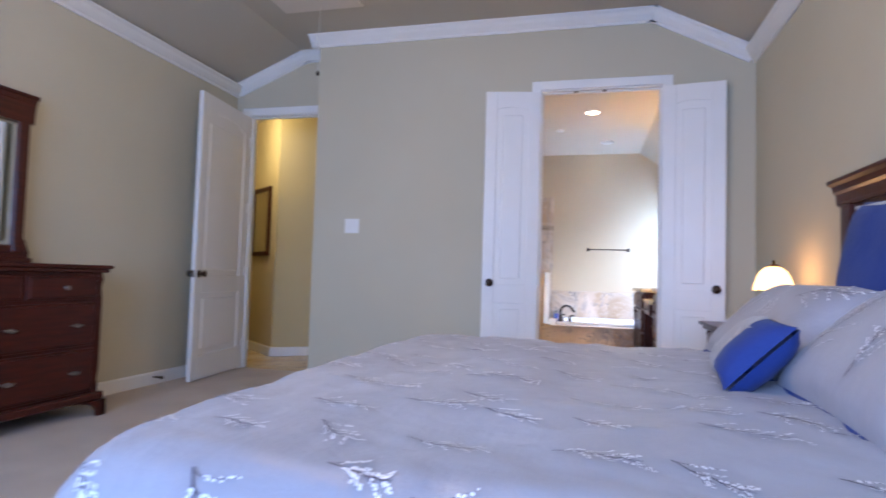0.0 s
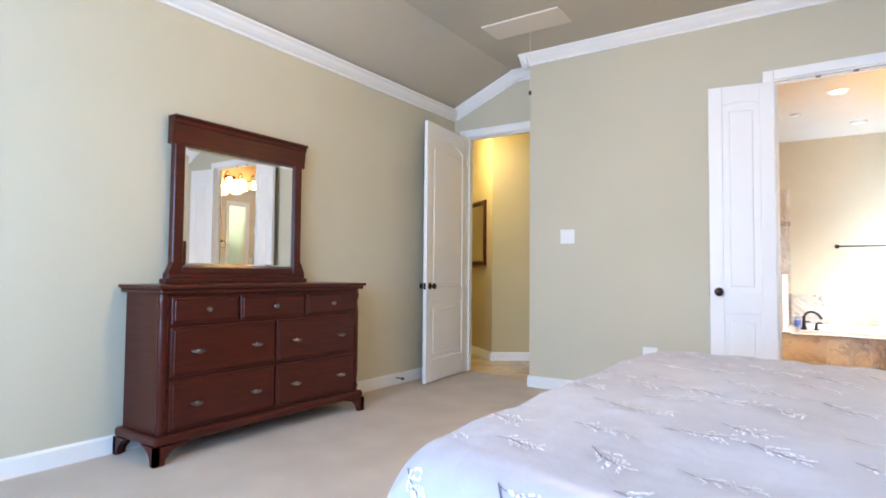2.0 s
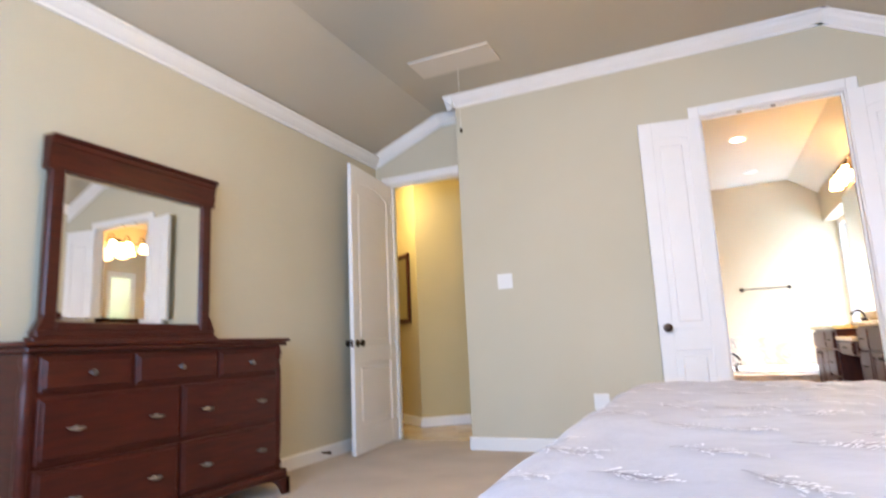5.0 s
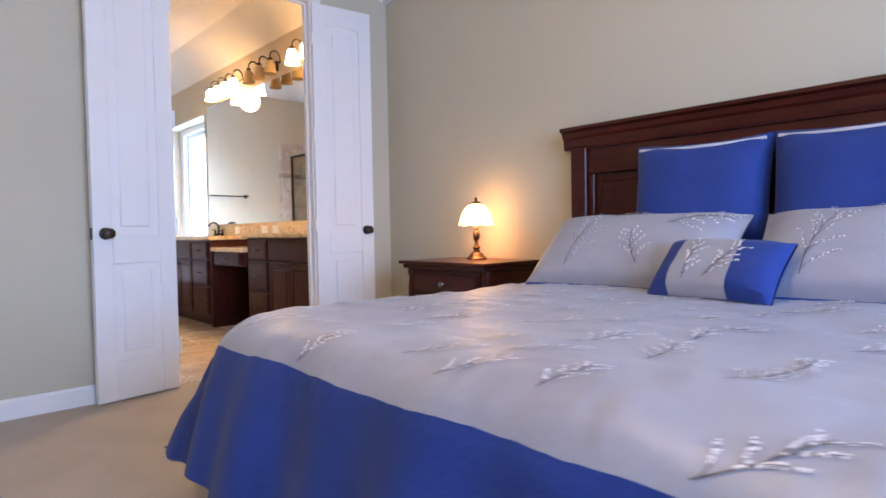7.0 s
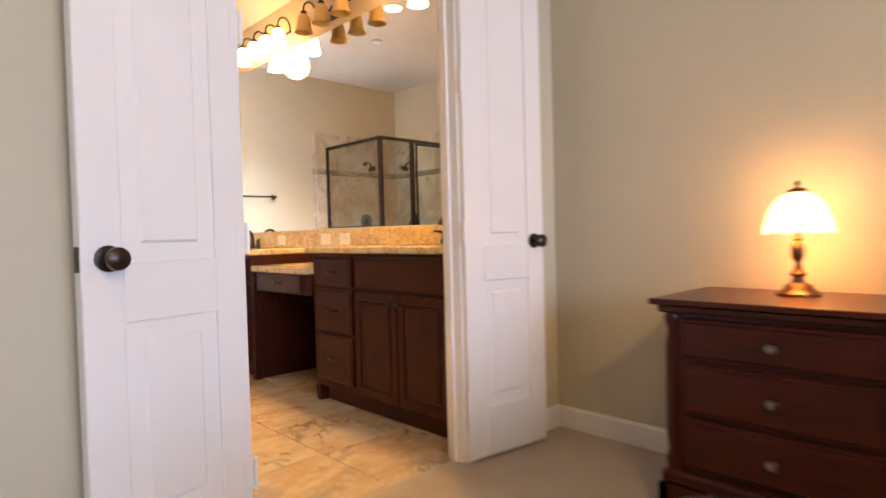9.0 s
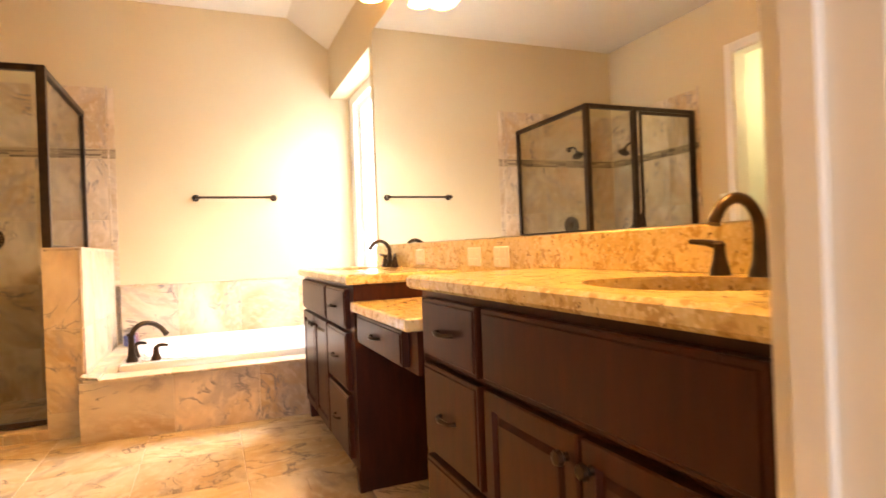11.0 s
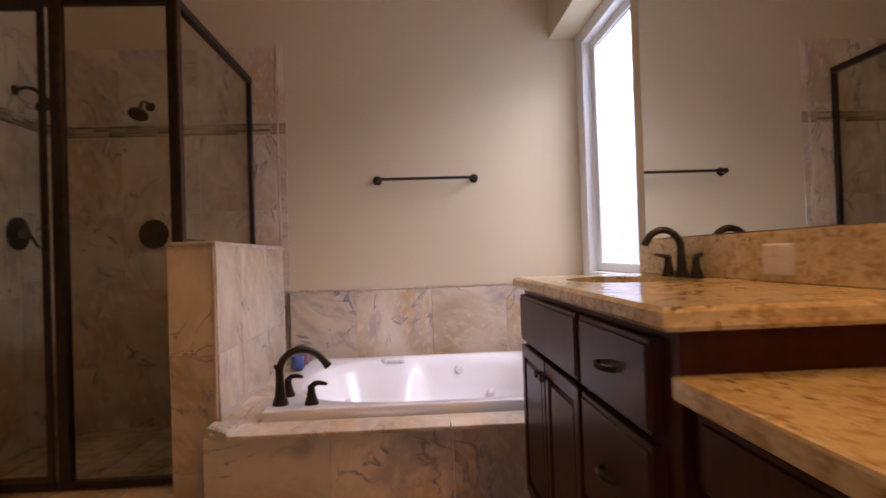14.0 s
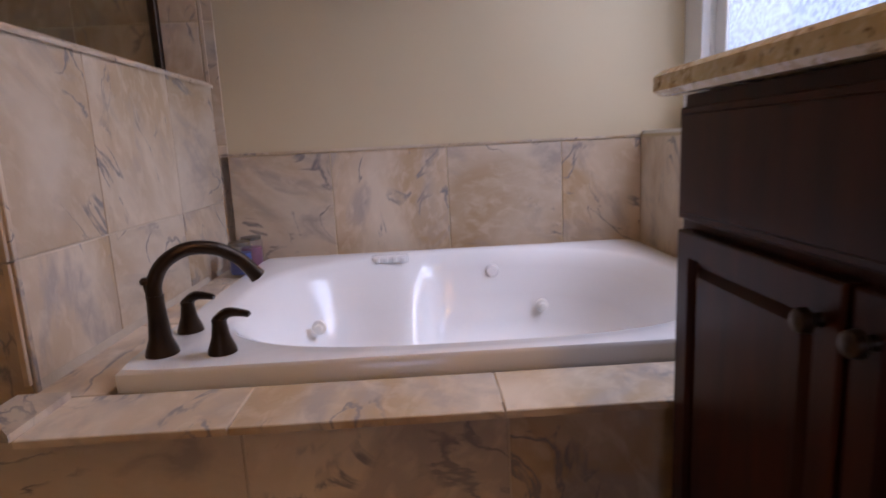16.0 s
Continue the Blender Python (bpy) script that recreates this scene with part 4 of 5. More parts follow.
ac = tagged(new("accent_pillow"), "small oblong pillow, blue ends and an embroidered silver middle", "pillow")
lean(ac, (1.0, 2.83, 0.64), -44, -7)
part("cushion_middle", cushion(bmesh.new(), 0.43, 0.255, 0.13, seed=8, a=0.20, b=0.68, n=16), SATIN, ac, "silver satin middle", smooth=True)
part("cushion_end", cushion(bmesh.new(), 0.43, 0.255, 0.13, seed=8, a=0.0, b=0.20, n=12), BLUE, ac, "royal blue end", smooth=True)
part("cushion_end", cushion(bmesh.new(), 0.43, 0.255, 0.13, seed=8, a=0.68, b=1.0, n=12), BLUE, ac, "royal blue end", smooth=True)
st_, bl_ = bmesh.new(), bmesh.new()


def accent_face(u, v):
    a, b = u / 0.43 + 0.5, v / 0.255
    k = max(0.0, (1 - (2 * a - 1) ** 4) * (1 - (2 * b - 1) ** 4)) ** 0.55
    return Vector((u, -(0.065 * k + 0.0075 + 0.010 * k * noise.noise((u * 6 + 8, v * 6, -1))), v))


for at, sz, tr in (((-0.07, 0.04), 0.17, 1.4), ((0.0, 0.05), 0.17, 0.9)):
    stitched(st_, bl_, at, accent_face, sz, tr)
part("branch_embroidery", st_, THREAD, ac)["kind"] = "stuff"
part("blossom_embroidery", bl_, BLOSSOM, ac)["kind"] = "stuff"

# nightstand and lamp
ns = thing("nightstand", (1.76, 4.43, 0), "cherry three-drawer nightstand with bracket feet", "nightstand")
part("carcass", boxes((-0.43, -0.32, 0.12, -0.01, 0.32, 0.665), bevel=0.004), WOOD, ns)
bm = boxes((-0.485, -0.352, 0.688, 0.0, 0.365, 0.708), bevel=0.005, seg=2)
box(bm, -0.465, -0.335, 0.662, 0.0, 0.345, 0.688, 0.006)
part("top", bm, WOODH, ns)
part("plinth", boxes((-0.455, -0.345, 0.09, 0.0, 0.345, 0.135), bevel=0.010), WOODH, ns)
for s in (-1, 1):
    bm = bmesh.new()
    pts = [(0, 0), (0.05, 0), (0.055, 0.03), (0.075, 0.055), (0.11, 0.075), (0.16, 0.09), (0, 0.09)]
    extrude_poly(bm, [(-0.462, s * (0.35 - a), b) for a, b in pts], (0.03, 0, 0))
    extrude_poly(bm, [(-0.462 + a, s * 0.35, b) for a, b in pts], (0, -s * 0.03, 0))
    part("bracket_foot", bm, WOOD, ns)
    part("bracket_foot", boxes((-0.08, s * 0.30, 0, 0, s * 0.345, 0.09)), WOOD, ns)
    bm = bmesh.new()
    lathe(bm, [(0.02, 0.135), (0.026, 0.17), (0.018, 0.20), (0.024, 0.26), (0.024, 0.55), (0.018, 0.60), (0.028, 0.64), (0.02, 0.665)], at=(-0.42, s * 0.312, 0), seg=12)
    part("corner_post", bm, WOOD, ns, smooth=True)
for z0, z1 in ((0.515, 0.645), (0.335, 0.500), (0.155, 0.320)):
    d = part("drawer", boxes((-0.445, -0.275, z0, -0.42, 0.275, z1), (-0.455, -0.262, z0 + 0.012, -0.44, 0.262, z1 - 0.012), bevel=0.004), WOODH, ns)
    bm = bmesh.new()
    lathe(bm, [(0.012, 0), (0.007, -0.008), (0.016, -0.018), (0.013, -0.027), (0.004, -0.030)], at=(-0.455, 0.0, (z0 + z1) / 2), axis="x", seg=12)
    part("pull", bm, PEWTER, d, "pewter knob", smooth=True)

tl = thing("table_lamp", (1.60, 4.44, 0.708), "small lit table lamp, bronze base, scalloped glass shade", "lamp")
bm = bmesh.new()
lathe(bm, [(0.062, 0), (0.062, 0.008), (0.055, 0.014), (0.045, 0.022), (0.040, 0.034), (0.022, 0.044), (0.017, 0.06), (0.026, 0.072), (0.014, 0.085), (0.010, 0.11), (0.018, 0.122), (0.021, 0.145), (0.018, 0.168), (0.010, 0.178), (0.015, 0.185), (0.009, 0.195), (0.007, 0.32)], seg=20)
part("base", bm, BRASS, tl, "turned bronze base", smooth=True)
bm = bmesh.new()
rows = []
SEG = 40
for r, zz in [(0.022, 0.335), (0.045, 0.328), (0.066, 0.308), (0.082, 0.280), (0.092, 0.250), (0.099, 0.225), (0.102, 0.212)]:
    f = (zz < 0.215) * 1.0
    rows.append([bm.verts.new((r * (1 + 0.03 * math.cos(8 * t)) * math.cos(t), r * (1 + 0.03 * math.cos(8 * t)) * math.sin(t), zz - f * 0.010 * abs(math.cos(4 * t)))) for t in [2 * math.pi * i / SEG for i in range(SEG)]])
for a, b in zip(rows, rows[1:]):
    for i in range(SEG):
        bm.faces.new((a[i], a[(i + 1) % SEG], b[(i + 1) % SEG], b[i]))
shade = part("shade", bm, LAMPGLASS, tl, "glowing amber scalloped glass shade", smooth=True)
bm = bmesh.new()
lathe(bm, [(0.030, 0.336), (0.026, 0.346), (0.010, 0.350), (0.006, 0.356), (0.010, 0.364), (0.002, 0.376)], seg=14)
part("finial", bm, BRASS, tl, smooth=True)
shade.visible_shadow = False

# ceiling fan
fx, fy = -0.44, 2.73
fan = thing("ceiling_fan", (fx, fy, ZF), "five-blade bronze ceiling fan with a lit glass bowl", "ceiling fan")
bm = bmesh.new()
lathe(bm, [(0.066, 0), (0.068, -0.015), (0.055, -0.045), (0.025, -0.062), (0.013, -0.07)], seg=24)
part("canopy", bm, BRONZE, fan, smooth=True)
bm = bmesh.new()
lathe(bm, [(0.012, -0.06), (0.012, -0.32)], seg=12)
part("downrod", bm, BRONZE, fan, smooth=True)
bm = bmesh.new()
lathe(bm, [(0.03, -0.30), (0.06, -0.325), (0.125, -0.345), (0.150, -0.385), (0.150, -0.43), (0.120, -0.465), (0.09, -0.50), (0.085, -0.55)], seg=32)
part("motor_housing", bm, BRONZE, fan, smooth=True)
bm = bmesh.new()
lathe(bm, [(0.085, -0.525), (0.138, -0.54), (0.148, -0.565), (0.140, -0.605), (0.114, -0.645), (0.072, -0.674), (0.02, -0.684)], seg=32)
bowl = part("light_bowl", bm, BOWL, fan, "glowing glass light bowl", smooth=True)
bowl.visible_shadow = False
bm = bmesh.new()
lathe(bm, [(0.03, -0.679), (0.028, -0.694), (0.012, -0.704), (0.004, -0.72)], seg=14)
part("finial", bm, BRONZE, fan, smooth=True)
for k in range(3):
    bm = bmesh.new()
    a = 2.1 * k + 0.4
    tube(bm, [(0.07 * math.cos(a), 0.07 * math.sin(a), -0.52), (0.165 * math.cos(a), 0.165 * math.sin(a), -0.545), (0.160 * math.cos(a), 0.160 * math.sin(a), -0.60)], 0.008, 6)
    part("bowl_bracket", bm, BRONZE, fan)
for k in range(5):
    a = radians(-11 + 72 * k)
    rot = Matrix.Rotation(a, 4, "Z") @ Matrix.Translation((0, 0, -0.505)) @ Matrix.Rotation(radians(-12), 4, "X")
    bm = bmesh.new()
    outline = [(0.20, -0.052), (0.34, -0.062), (0.60, -0.072), (0.66, -0.066), (0.676, -0.045), (0.68, 0), (0.676, 0.045), (0.66, 0.066), (0.60, 0.072), (0.34, 0.062), (0.20, 0.052)]
    extrude_poly(bm, [(x, y, 0) for x, y in outline], (0, 0, 0.007))
    bmesh.ops.transform(bm, matrix=rot, verts=bm.verts)
    bl = part("blade", bm, FANWOOD, fan)
    bm = bmesh.new()
    extrude_poly(bm, [(0.12, -0.018, -0.006), (0.20, -0.024, -0.006), (0.28, -0.035, -0.006), (0.28, 0.035, -0.006), (0.20, 0.024, -0.006), (0.12, 0.018, -0.006)], (0, 0, 0.006))
    bmesh.ops.transform(bm, matrix=rot, verts=bm.verts)
    part("blade_iron", bm, BRONZE, bl)
bm = bmesh.new()
tube(bm, [(0.05, 0.02, -0.69), (0.05, 0.02, -0.90)], 0.0015, 5)
lathe(bm, [(0.005, -0.93), (0.007, -0.915), (0.003, -0.90)], at=(0.05, 0.02, 0), seg=8)
part("pull_chain", bm, PEWTER, fan)

vt = thing("ceiling_vent", (-1.396, 2.425, ZF), "white slotted air register in the ceiling", "vent")
part("frame", boxes((-0.145, -0.12, -0.008, 0.145, -0.085, 0), (-0.145, 0.085, -0.008, 0.145, 0.12, 0), (-0.145, -0.085, -0.008, -0.10, 0.085, 0), (0.10, -0.085, -0.008, 0.145, 0.085, 0), (-0.006, -0.085, -0.007, 0.006, 0.085, 0), bevel=0.002), WHITE, vt)
# near-black sheet stands in for the shade inside the duct
part("backing", boxes((-0.10, -0.085, -0.002, 0.10, 0.085, -0.0005)), DUCTSHADE, vt)
for i in range(6):
    y = -0.068 + i * 0.0272
    for x0, x1 in ((-0.10, -0.006), (0.006, 0.10)):
        bm = bmesh.new()
        extrude_poly(bm, [(x0, y - 0.003, -0.003), (x0, y - 0.002, -0.003), (x0, y + 0.003, -0.007), (x0, y + 0.002, -0.007)], (x1 - x0, 0, 0))
        part("slat", bm, WHITE, vt)

ha = thing("attic_hatch", (-1.485, 4.87, ZF), "flat painted attic hatch panel with a pull cord", "hatch")
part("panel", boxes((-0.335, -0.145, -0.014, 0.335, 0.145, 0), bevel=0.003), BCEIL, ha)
bm = bmesh.new()
tube(bm, [(-0.01, 0.1, -0.014), (-0.01, 0.1, -0.52)], 0.0018, 5)
part("cord", bm, PLASTIC, ha)
bm = bmesh.new()
lathe(bm, [(0.004, -0.52), (0.012, -0.535), (0.012, -0.55), (0.005, -0.56)], at=(-0.01, 0.1, 0), seg=10)
part("cord_knob", bm, BRONZE, ha)

# ---- bathroom things ----
CX, KX = 1.19, 1.155          # front of the cabinets, front of the stone tops
NX = 0.040                    # how far the vanity by the door stands back from that line


def carved(bm, x, y0, y1, z0, z1, steps):
    """One board with its face to -x, carved by steps of (inset, depth)."""
    box(bm, x - 0.020, y0, z0, x, y1, z1)
    bmesh.ops.recalc_face_normals(bm, faces=bm.faces)
    face = min(bm.faces, key=lambda f: f.calc_center_median().x)
    bm.normal_update()
    for thick, depth in steps:
        bmesh.ops.inset_individual(bm, faces=[face], thickness=thick, depth=depth)
    return bm


def raised_door(bm, x, y0, y1, z0, z1):
    """Framed cabinet door with a raised middle."""
    return carved(bm, x, y0, y1, z0, z1, ((0.004, 0.003), (0.048, 0.0), (0.006, -0.012), (0.012, 0.0), (0.016, 0.009)))


def slab_front(bm, x, y0, y1, z0, z1):
    """Drawer front with a stepped rim."""
    return carved(bm, x, y0, y1, z0, z1, ((0.003, 0.002), (0.010, 0.0), (0.004, 0.004)))


def bar_pull(parent, x, y, z):
    bm = bmesh.new()
    tube(bm, [(x, y - 0.046, z), (x - 0.018, y - 0.040, z), (x - 0.026, y - 0.020, z), (x - 0.028, y, z), (x - 0.026, y + 0.020, z), (x - 0.018, y + 0.040, z), (x, y + 0.046, z)], [0.006, 0.005, 0.0055, 0.007, 0.0055, 0.005, 0.006], 8)
    part("handle", bm, BRONZE, parent, "bronze bow handle", smooth=True)


def cab_knob(parent, x, y, z):
    bm = bmesh.new()
    lathe(bm, [(0.009, 0), (0.006, -0.010), (0.014, -0.018), (0.012, -0.027), (0.004, -0.030)], at=(x, y, z), axis="x", seg=12)
    part("knob", bm, BRONZE, parent, "bronze knob", smooth=True)


def vanity(name, y0, y1, drawers, label, dz=0.0, CX=CX):
    """A cabinet with false front and two doors over y0..y1 but for the drawer stack."""
    v = thing(name, (0, 0, 0), label, "cabinet", "bathroom vanity cabinets")
    part("carcass", boxes((CX, y0, 0.09, BX1 - 0.004, y1, 0.825 + dz)), CABINET, v)
    part("toe_kick", boxes((CX + 0.05, y0 + 0.01, 0, BX1 - 0.004, y1 - 0.01, 0.09)), CABINET, v)
    for yy in (y0 + 0.02, y1 - 0.02):
        bm = bmesh.new()
        extrude_poly(bm, [(CX, yy - 0.02, 0), (CX + 0.05, yy - 0.02, 0), (CX + 0.055, yy - 0.02, 0.09), (CX - 0.006, yy - 0.02, 0.09)], (0, 0.04, 0))
        part("foot", bm, CABINET, v)
    a, b = drawers
    for z0, z1 in ((0.645, 0.806), (0.392, 0.628), (0.115, 0.372)):
        d = part("drawer", slab_front(bmesh.new(), CX, a, b, z0 + dz, z1 + dz), CABINET, v)
        bar_pull(d, CX - 0.020, (a + b) / 2, (z0 + z1) / 2 + dz)
    lo, hi = (y0 + 0.03, a - 0.03) if a - y0 > y1 - b else (b + 0.03, y1 - 0.03)
    part("false_front", slab_front(bmesh.new(), CX, lo, hi, 0.645 + dz, 0.806 + dz), CABINET, v)
    mid = (lo + hi) / 2
    for d0, d1, s in ((lo, mid - 0.006, 1), (mid + 0.006, hi, -1)):
        d = part("cabinet_door", raised_door(bmesh.new(), CX, d0, d1, 0.115, 0.628 + dz), CABINET, v)
        cab_knob(d, CX - 0.020, (d1 - 0.028) if s > 0 else (d0 + 0.028), 0.585 + dz)
    return v


vanity("vanity_cabinet", BY0 + 0.05, 6.82, (6.42, 6.765), "espresso vanity cabinet with drawer stack and raised-panel doors", 0.024, CX + NX)
vanity("vanity_cabinet", 7.52, 8.75, (7.58, 7.98), "espresso vanity cabinet with drawer stack beside the tub", 0.006)
kd = thing("makeup_desk", (0, 0, 0), "espresso knee-space apron with one drawer between the vanities", "desk")
part("apron", boxes((CX + 0.02, 6.82, 0.60, CX + 0.04, 7.52, 0.727)), CABINET, kd)
d = part("drawer", slab_front(bmesh.new(), CX + 0.02, 6.90, 7.46, 0.612, 0.722), CABINET, kd)
bar_pull(d, CX, 7.18, 0.667)
part("back_panel", boxes((BX1 - 0.02, 6.82, 0.0, BX1 - 0.004, 7.52, 0.727)), CABINET, kd)


def worktop(bm, y0, y1, z, x0, basin=None, seg=72):
    """A slab of stone, rounded in front, with an oval hole for a basin."""
    t = 0.038
    if not basin:
        return box(bm, x0, y0, z - t, BX1 - 0.004, y1, z, 0.006, 2)
    cx, cy, rx, ry = basin
    x1 = BX1 - 0.004
    inner, outer = [], []
    angs = [2 * math.pi * i / seg for i in range(seg)]
    for a in angs:
        c, s = math.cos(a), math.sin(a)
        inner.append((cx + rx * c, cy + ry * s))
        k = min([(x1 - cx) / c if c > 1e-6 else 1e9, (x0 - cx) / c if c < -1e-6 else 1e9, (y1 - cy) / s if s > 1e-6 else 1e9, (y0 - cy) / s if s < -1e-6 else 1e9])
        outer.append((cx + k * c, cy + k * s))
    corners = [(x1, y1), (x0, y1), (x0, y0), (x1, y0)]
    for q in corners:
        i = min(range(seg), key=lambda n: (outer[n][0] - q[0]) ** 2 + (outer[n][1] - q[1]) ** 2)
        outer[i] = q
    vi = [[bm.verts.new((*p, h)) for p in inner] for h in (z, z - t)]
    r = 0.008
    def inset(p):
        return (max(p[0], x0 + r) if p[0] < x1 - 0.01 else p[0], min(max(p[1], y0 + r), y1 - r))
    vo = [[bm.verts.new((*inset(p), z)) for p in outer], [bm.verts.new((*p, z - r)) for p in outer], [bm.verts.new((*p, z - t + r)) for p in outer], [bm.verts.new((*inset(p), z - t)) for p in outer]]
    for i in range(seg):
        j = (i + 1) % seg
        bm.faces.new((vi[0][i], vi[0][j], vo[0][j], vo[0][i]))
        bm.faces.new((vi[1][j], vi[1][i], vo[3][i], vo[3][j]))
        bm.faces.new((vi[0][j], vi[0][i], vi[1][i], vi[1][j]))
        for a, b in zip(vo, vo[1:]):
            bm.faces.new((a[i], a[j], b[j], b[i]))
    return bm


def basin_bowl(parent, cx, cy, rx, ry, z):
    bm = bmesh.new()
    seg, rows = 28, []
    for f, dz in ((1.02, -0.036), (1.02, -0.040), (0.97, -0.075), (0.85, -0.12), (0.6, -0.155), (0.25, -0.17), (0.06, -0.172)):
        rows.append([bm.verts.new((cx + rx * f * math.cos(a), cy + ry * f * math.sin(a), z + dz)) for a in [2 * math.pi * i / seg for i in range(seg)]])
    for a, b in zip(rows, rows[1:]):
        for i in range(seg):
            bm.faces.new((a[i], a[(i + 1) % seg], b[(i + 1) % seg], b[i]))
    bm.faces.new(rows[-1])
    part("basin", bm, TUBWHITE, parent, "white oval undermount basin", smooth=True)


def sink_faucet(at):
    f = thing("sink_faucet", at, "oil-rubbed bronze widespread faucet with arched spout", "faucet", "sink faucets")
    bm = bmesh.new()
    lathe(bm, [(0.026, 0), (0.024, 0.012), (0.017, 0.03), (0.014, 0.08), (0.013, 0.10)], seg=14)
    tube(bm, [(0, 0, 0.09), (-0.005, 0, 0.125), (-0.03, 0, 0.155), (-0.065, 0, 0.165), (-0.10, 0, 0.152), (-0.122, 0, 0.125), (-0.128, 0, 0.112)], [0.013, 0.013, 0.012, 0.012, 0.012, 0.013, 0.015], 12)
    part("spout", bm, BRONZE, f, smooth=True)
    for s in (-1, 1):
        bm = bmesh.new()
        lathe(bm, [(0.024, 0), (0.022, 0.012), (0.015, 0.035), (0.012, 0.062), (0.014, 0.07), (0.008, 0.078)], at=(0, s * 0.105, 0), seg=14)
        tube(bm, [(0, s * 0.105, 0.066), (-0.01, s * 0.130, 0.074), (-0.015, s * 0.175, 0.078)], [0.011, 0.008, 0.006], 8)
        part("lever_handle", bm, BRONZE, f, smooth=True)
    f.scale = (0.88, 0.88, 0.88)
    return f


for y0, y1, basin in ((BY0 + 0.03, 6.855, (1.425, 6.02, 0.155, 0.205)), (7.495, 8.79, (1.41, 8.38, 0.155, 0.205))):
    wt = thing("worktop", (0, 0, 0), "polished golden granite vanity top with oval sink", "countertop", "granite vanity tops")
    top = 0.871 if y1 > 8 else 0.889
    part("slab", worktop(bmesh.new(), y0, y1, top, KX if y1 > 8 else KX + NX, basin), GRANITE, wt)
    part("backsplash", boxes((BX1 - 0.024, y0, top + 0.0005, BX1 - 0.004, y1 if y1 > 8 else 6.855, 0.992), bevel=0.002), GRANITE, wt)
    basin_bowl(wt, *basin, top)
    sink_faucet((1.605, basin[1], top))
wt = thing("worktop", (0, 0, 0), "lower granite makeup counter between the vanities", "countertop", "granite vanity tops")
part("slab", worktop(bmesh.new(), 6.822, 7.518, 0.765, KX + 0.02), GRANITE, wt)
part("backsplash", boxes((BX1 - 0.024, 6.857, 0.7655, BX1 - 0.004, 7.493, 0.992), bevel=0.002), GRANITE, wt)
for yy in (7.96, 7.33, 7.10):
    plate("wall_outlet", (BX1 - 0.024, yy, 0.925), -90, 0.115, 0.075, "pale outlet plate on the granite backsplash", "outlet")

wm = thing("vanity_mirror", (0, 0, 0), "large frameless plate mirror above the vanities", "mirror")
part("mirror_glass", boxes((BX1 - 0.010, 5.70, 0.996, BX1 - 0.003, 8.76, 2.335)), MIRROR, wm)


def sconce(y, n, on, gap, label):
    s = thing("vanity_light", (BX1, y, 2.44), label, "wall light", "vanity light bars")
    w = gap * (n - 1)
    bm = boxes((-0.022, -0.10, -0.05, 0, 0.10, 0.05), bevel=0.008)
    part("backplate", bm, BRONZE, s)
    bm = bmesh.new()
    tube(bm, [(-0.05, -w / 2, 0.0), (-0.05, w / 2, 0.0)], 0.009, 8)
    tube(bm, [(0, 0, 0), (-0.05, 0, 0)], 0.012, 8)
    part("bar", bm, BRONZE, s)
    for i in range(n):
        yy = -w / 2 + i * gap
        bm = bmesh.new()
        tube(bm, [(-0.05, yy, 0.0), (-0.055, yy, 0.05), (-0.08, yy, 0.085), (-0.115, yy, 0.088), (-0.142, yy, 0.06), (-0.148, yy, 0.015)], 0.006, 8)
        lathe(bm, [(0.020, 0.018), (0.022, -0.004), (0.026, -0.012)], at=(-0.148, yy, 0), seg=12)
        arm = part("arm", bm, BRONZE, s, smooth=True)
        bm = bmesh.new()
        prof = [(0.028, -0.005), (0.042, -0.022), (0.047, -0.055), (0.050, -0.09), (0.060, -0.118), (0.063, -0.124)]
        rows = [[bm.verts.new((-0.148 + r * math.cos(a), yy + r * math.sin(a), z)) for a in [2 * math.pi * k / 20 for k in range(20)]] for r, z in prof]
        for a, b in zip(rows, rows[1:]):
            for k in range(20):
                bm.faces.new((a[k], a[(k + 1) % 20], b[(k + 1) % 20], b[k]))
        part("shade", bm, SHADEON if on else SHADEOFF, arm, "lit bell glass shade" if on else "unlit amber bell shade", smooth=True)
    return s


sconce(6.135, 4, True, 0.23, "four-shade bronze vanity light, all lit")
sconce(7.105, 3, False, 0.22, "three-shade bronze vanity light, switched off")
sconce(7.965, 4, True, 0.19, "four-shade bronze vanity light, all lit")

# bath window
bw = thing("window_2", (1.83, (W0 + W1) / 2, WZ0), "white-framed obscured window in a deep recess", "window", kind="structure")
hw, hh = (W1 - W0) / 2, WZ1 - WZ0
part("window_frame", boxes((0, -hw, 0, 0.035, -hw + 0.10, hh), (0, hw - 0.14, 0, 0.035, hw, hh), (0, -hw + 0.10, 0, 0.035, hw - 0.14, 0.06), (0, -hw + 0.10, hh - 0.075, 0.035, hw - 0.14, hh), bevel=0.003), WHITE, bw)
part("sash", boxes((0.05, -hw + 0.10, 0.06, 0.08, -hw + 0.165, hh - 0.075), (0.05, hw - 0.215, 0.06, 0.08, hw - 0.14, hh - 0.075), (0.05, -hw + 0.165, 0.06, 0.08, hw - 0.215, 0.11), (0.05, -hw + 0.165, hh - 0.125, 0.08, hw - 0.215, hh - 0.075), bevel=0.003), WHITE, bw)
part("frame_side", boxes((0.035, -hw, 0, 0.12, -hw + 0.099, hh), (0.035, hw - 0.139, 0, 0.12, hw, hh), (0.035, -hw + 0.10, 0, 0.12, hw - 0.14, 0.059), (0.035, -hw + 0.10, hh - 0.074, 0.12, hw - 0.14, hh)), WHITE, bw)
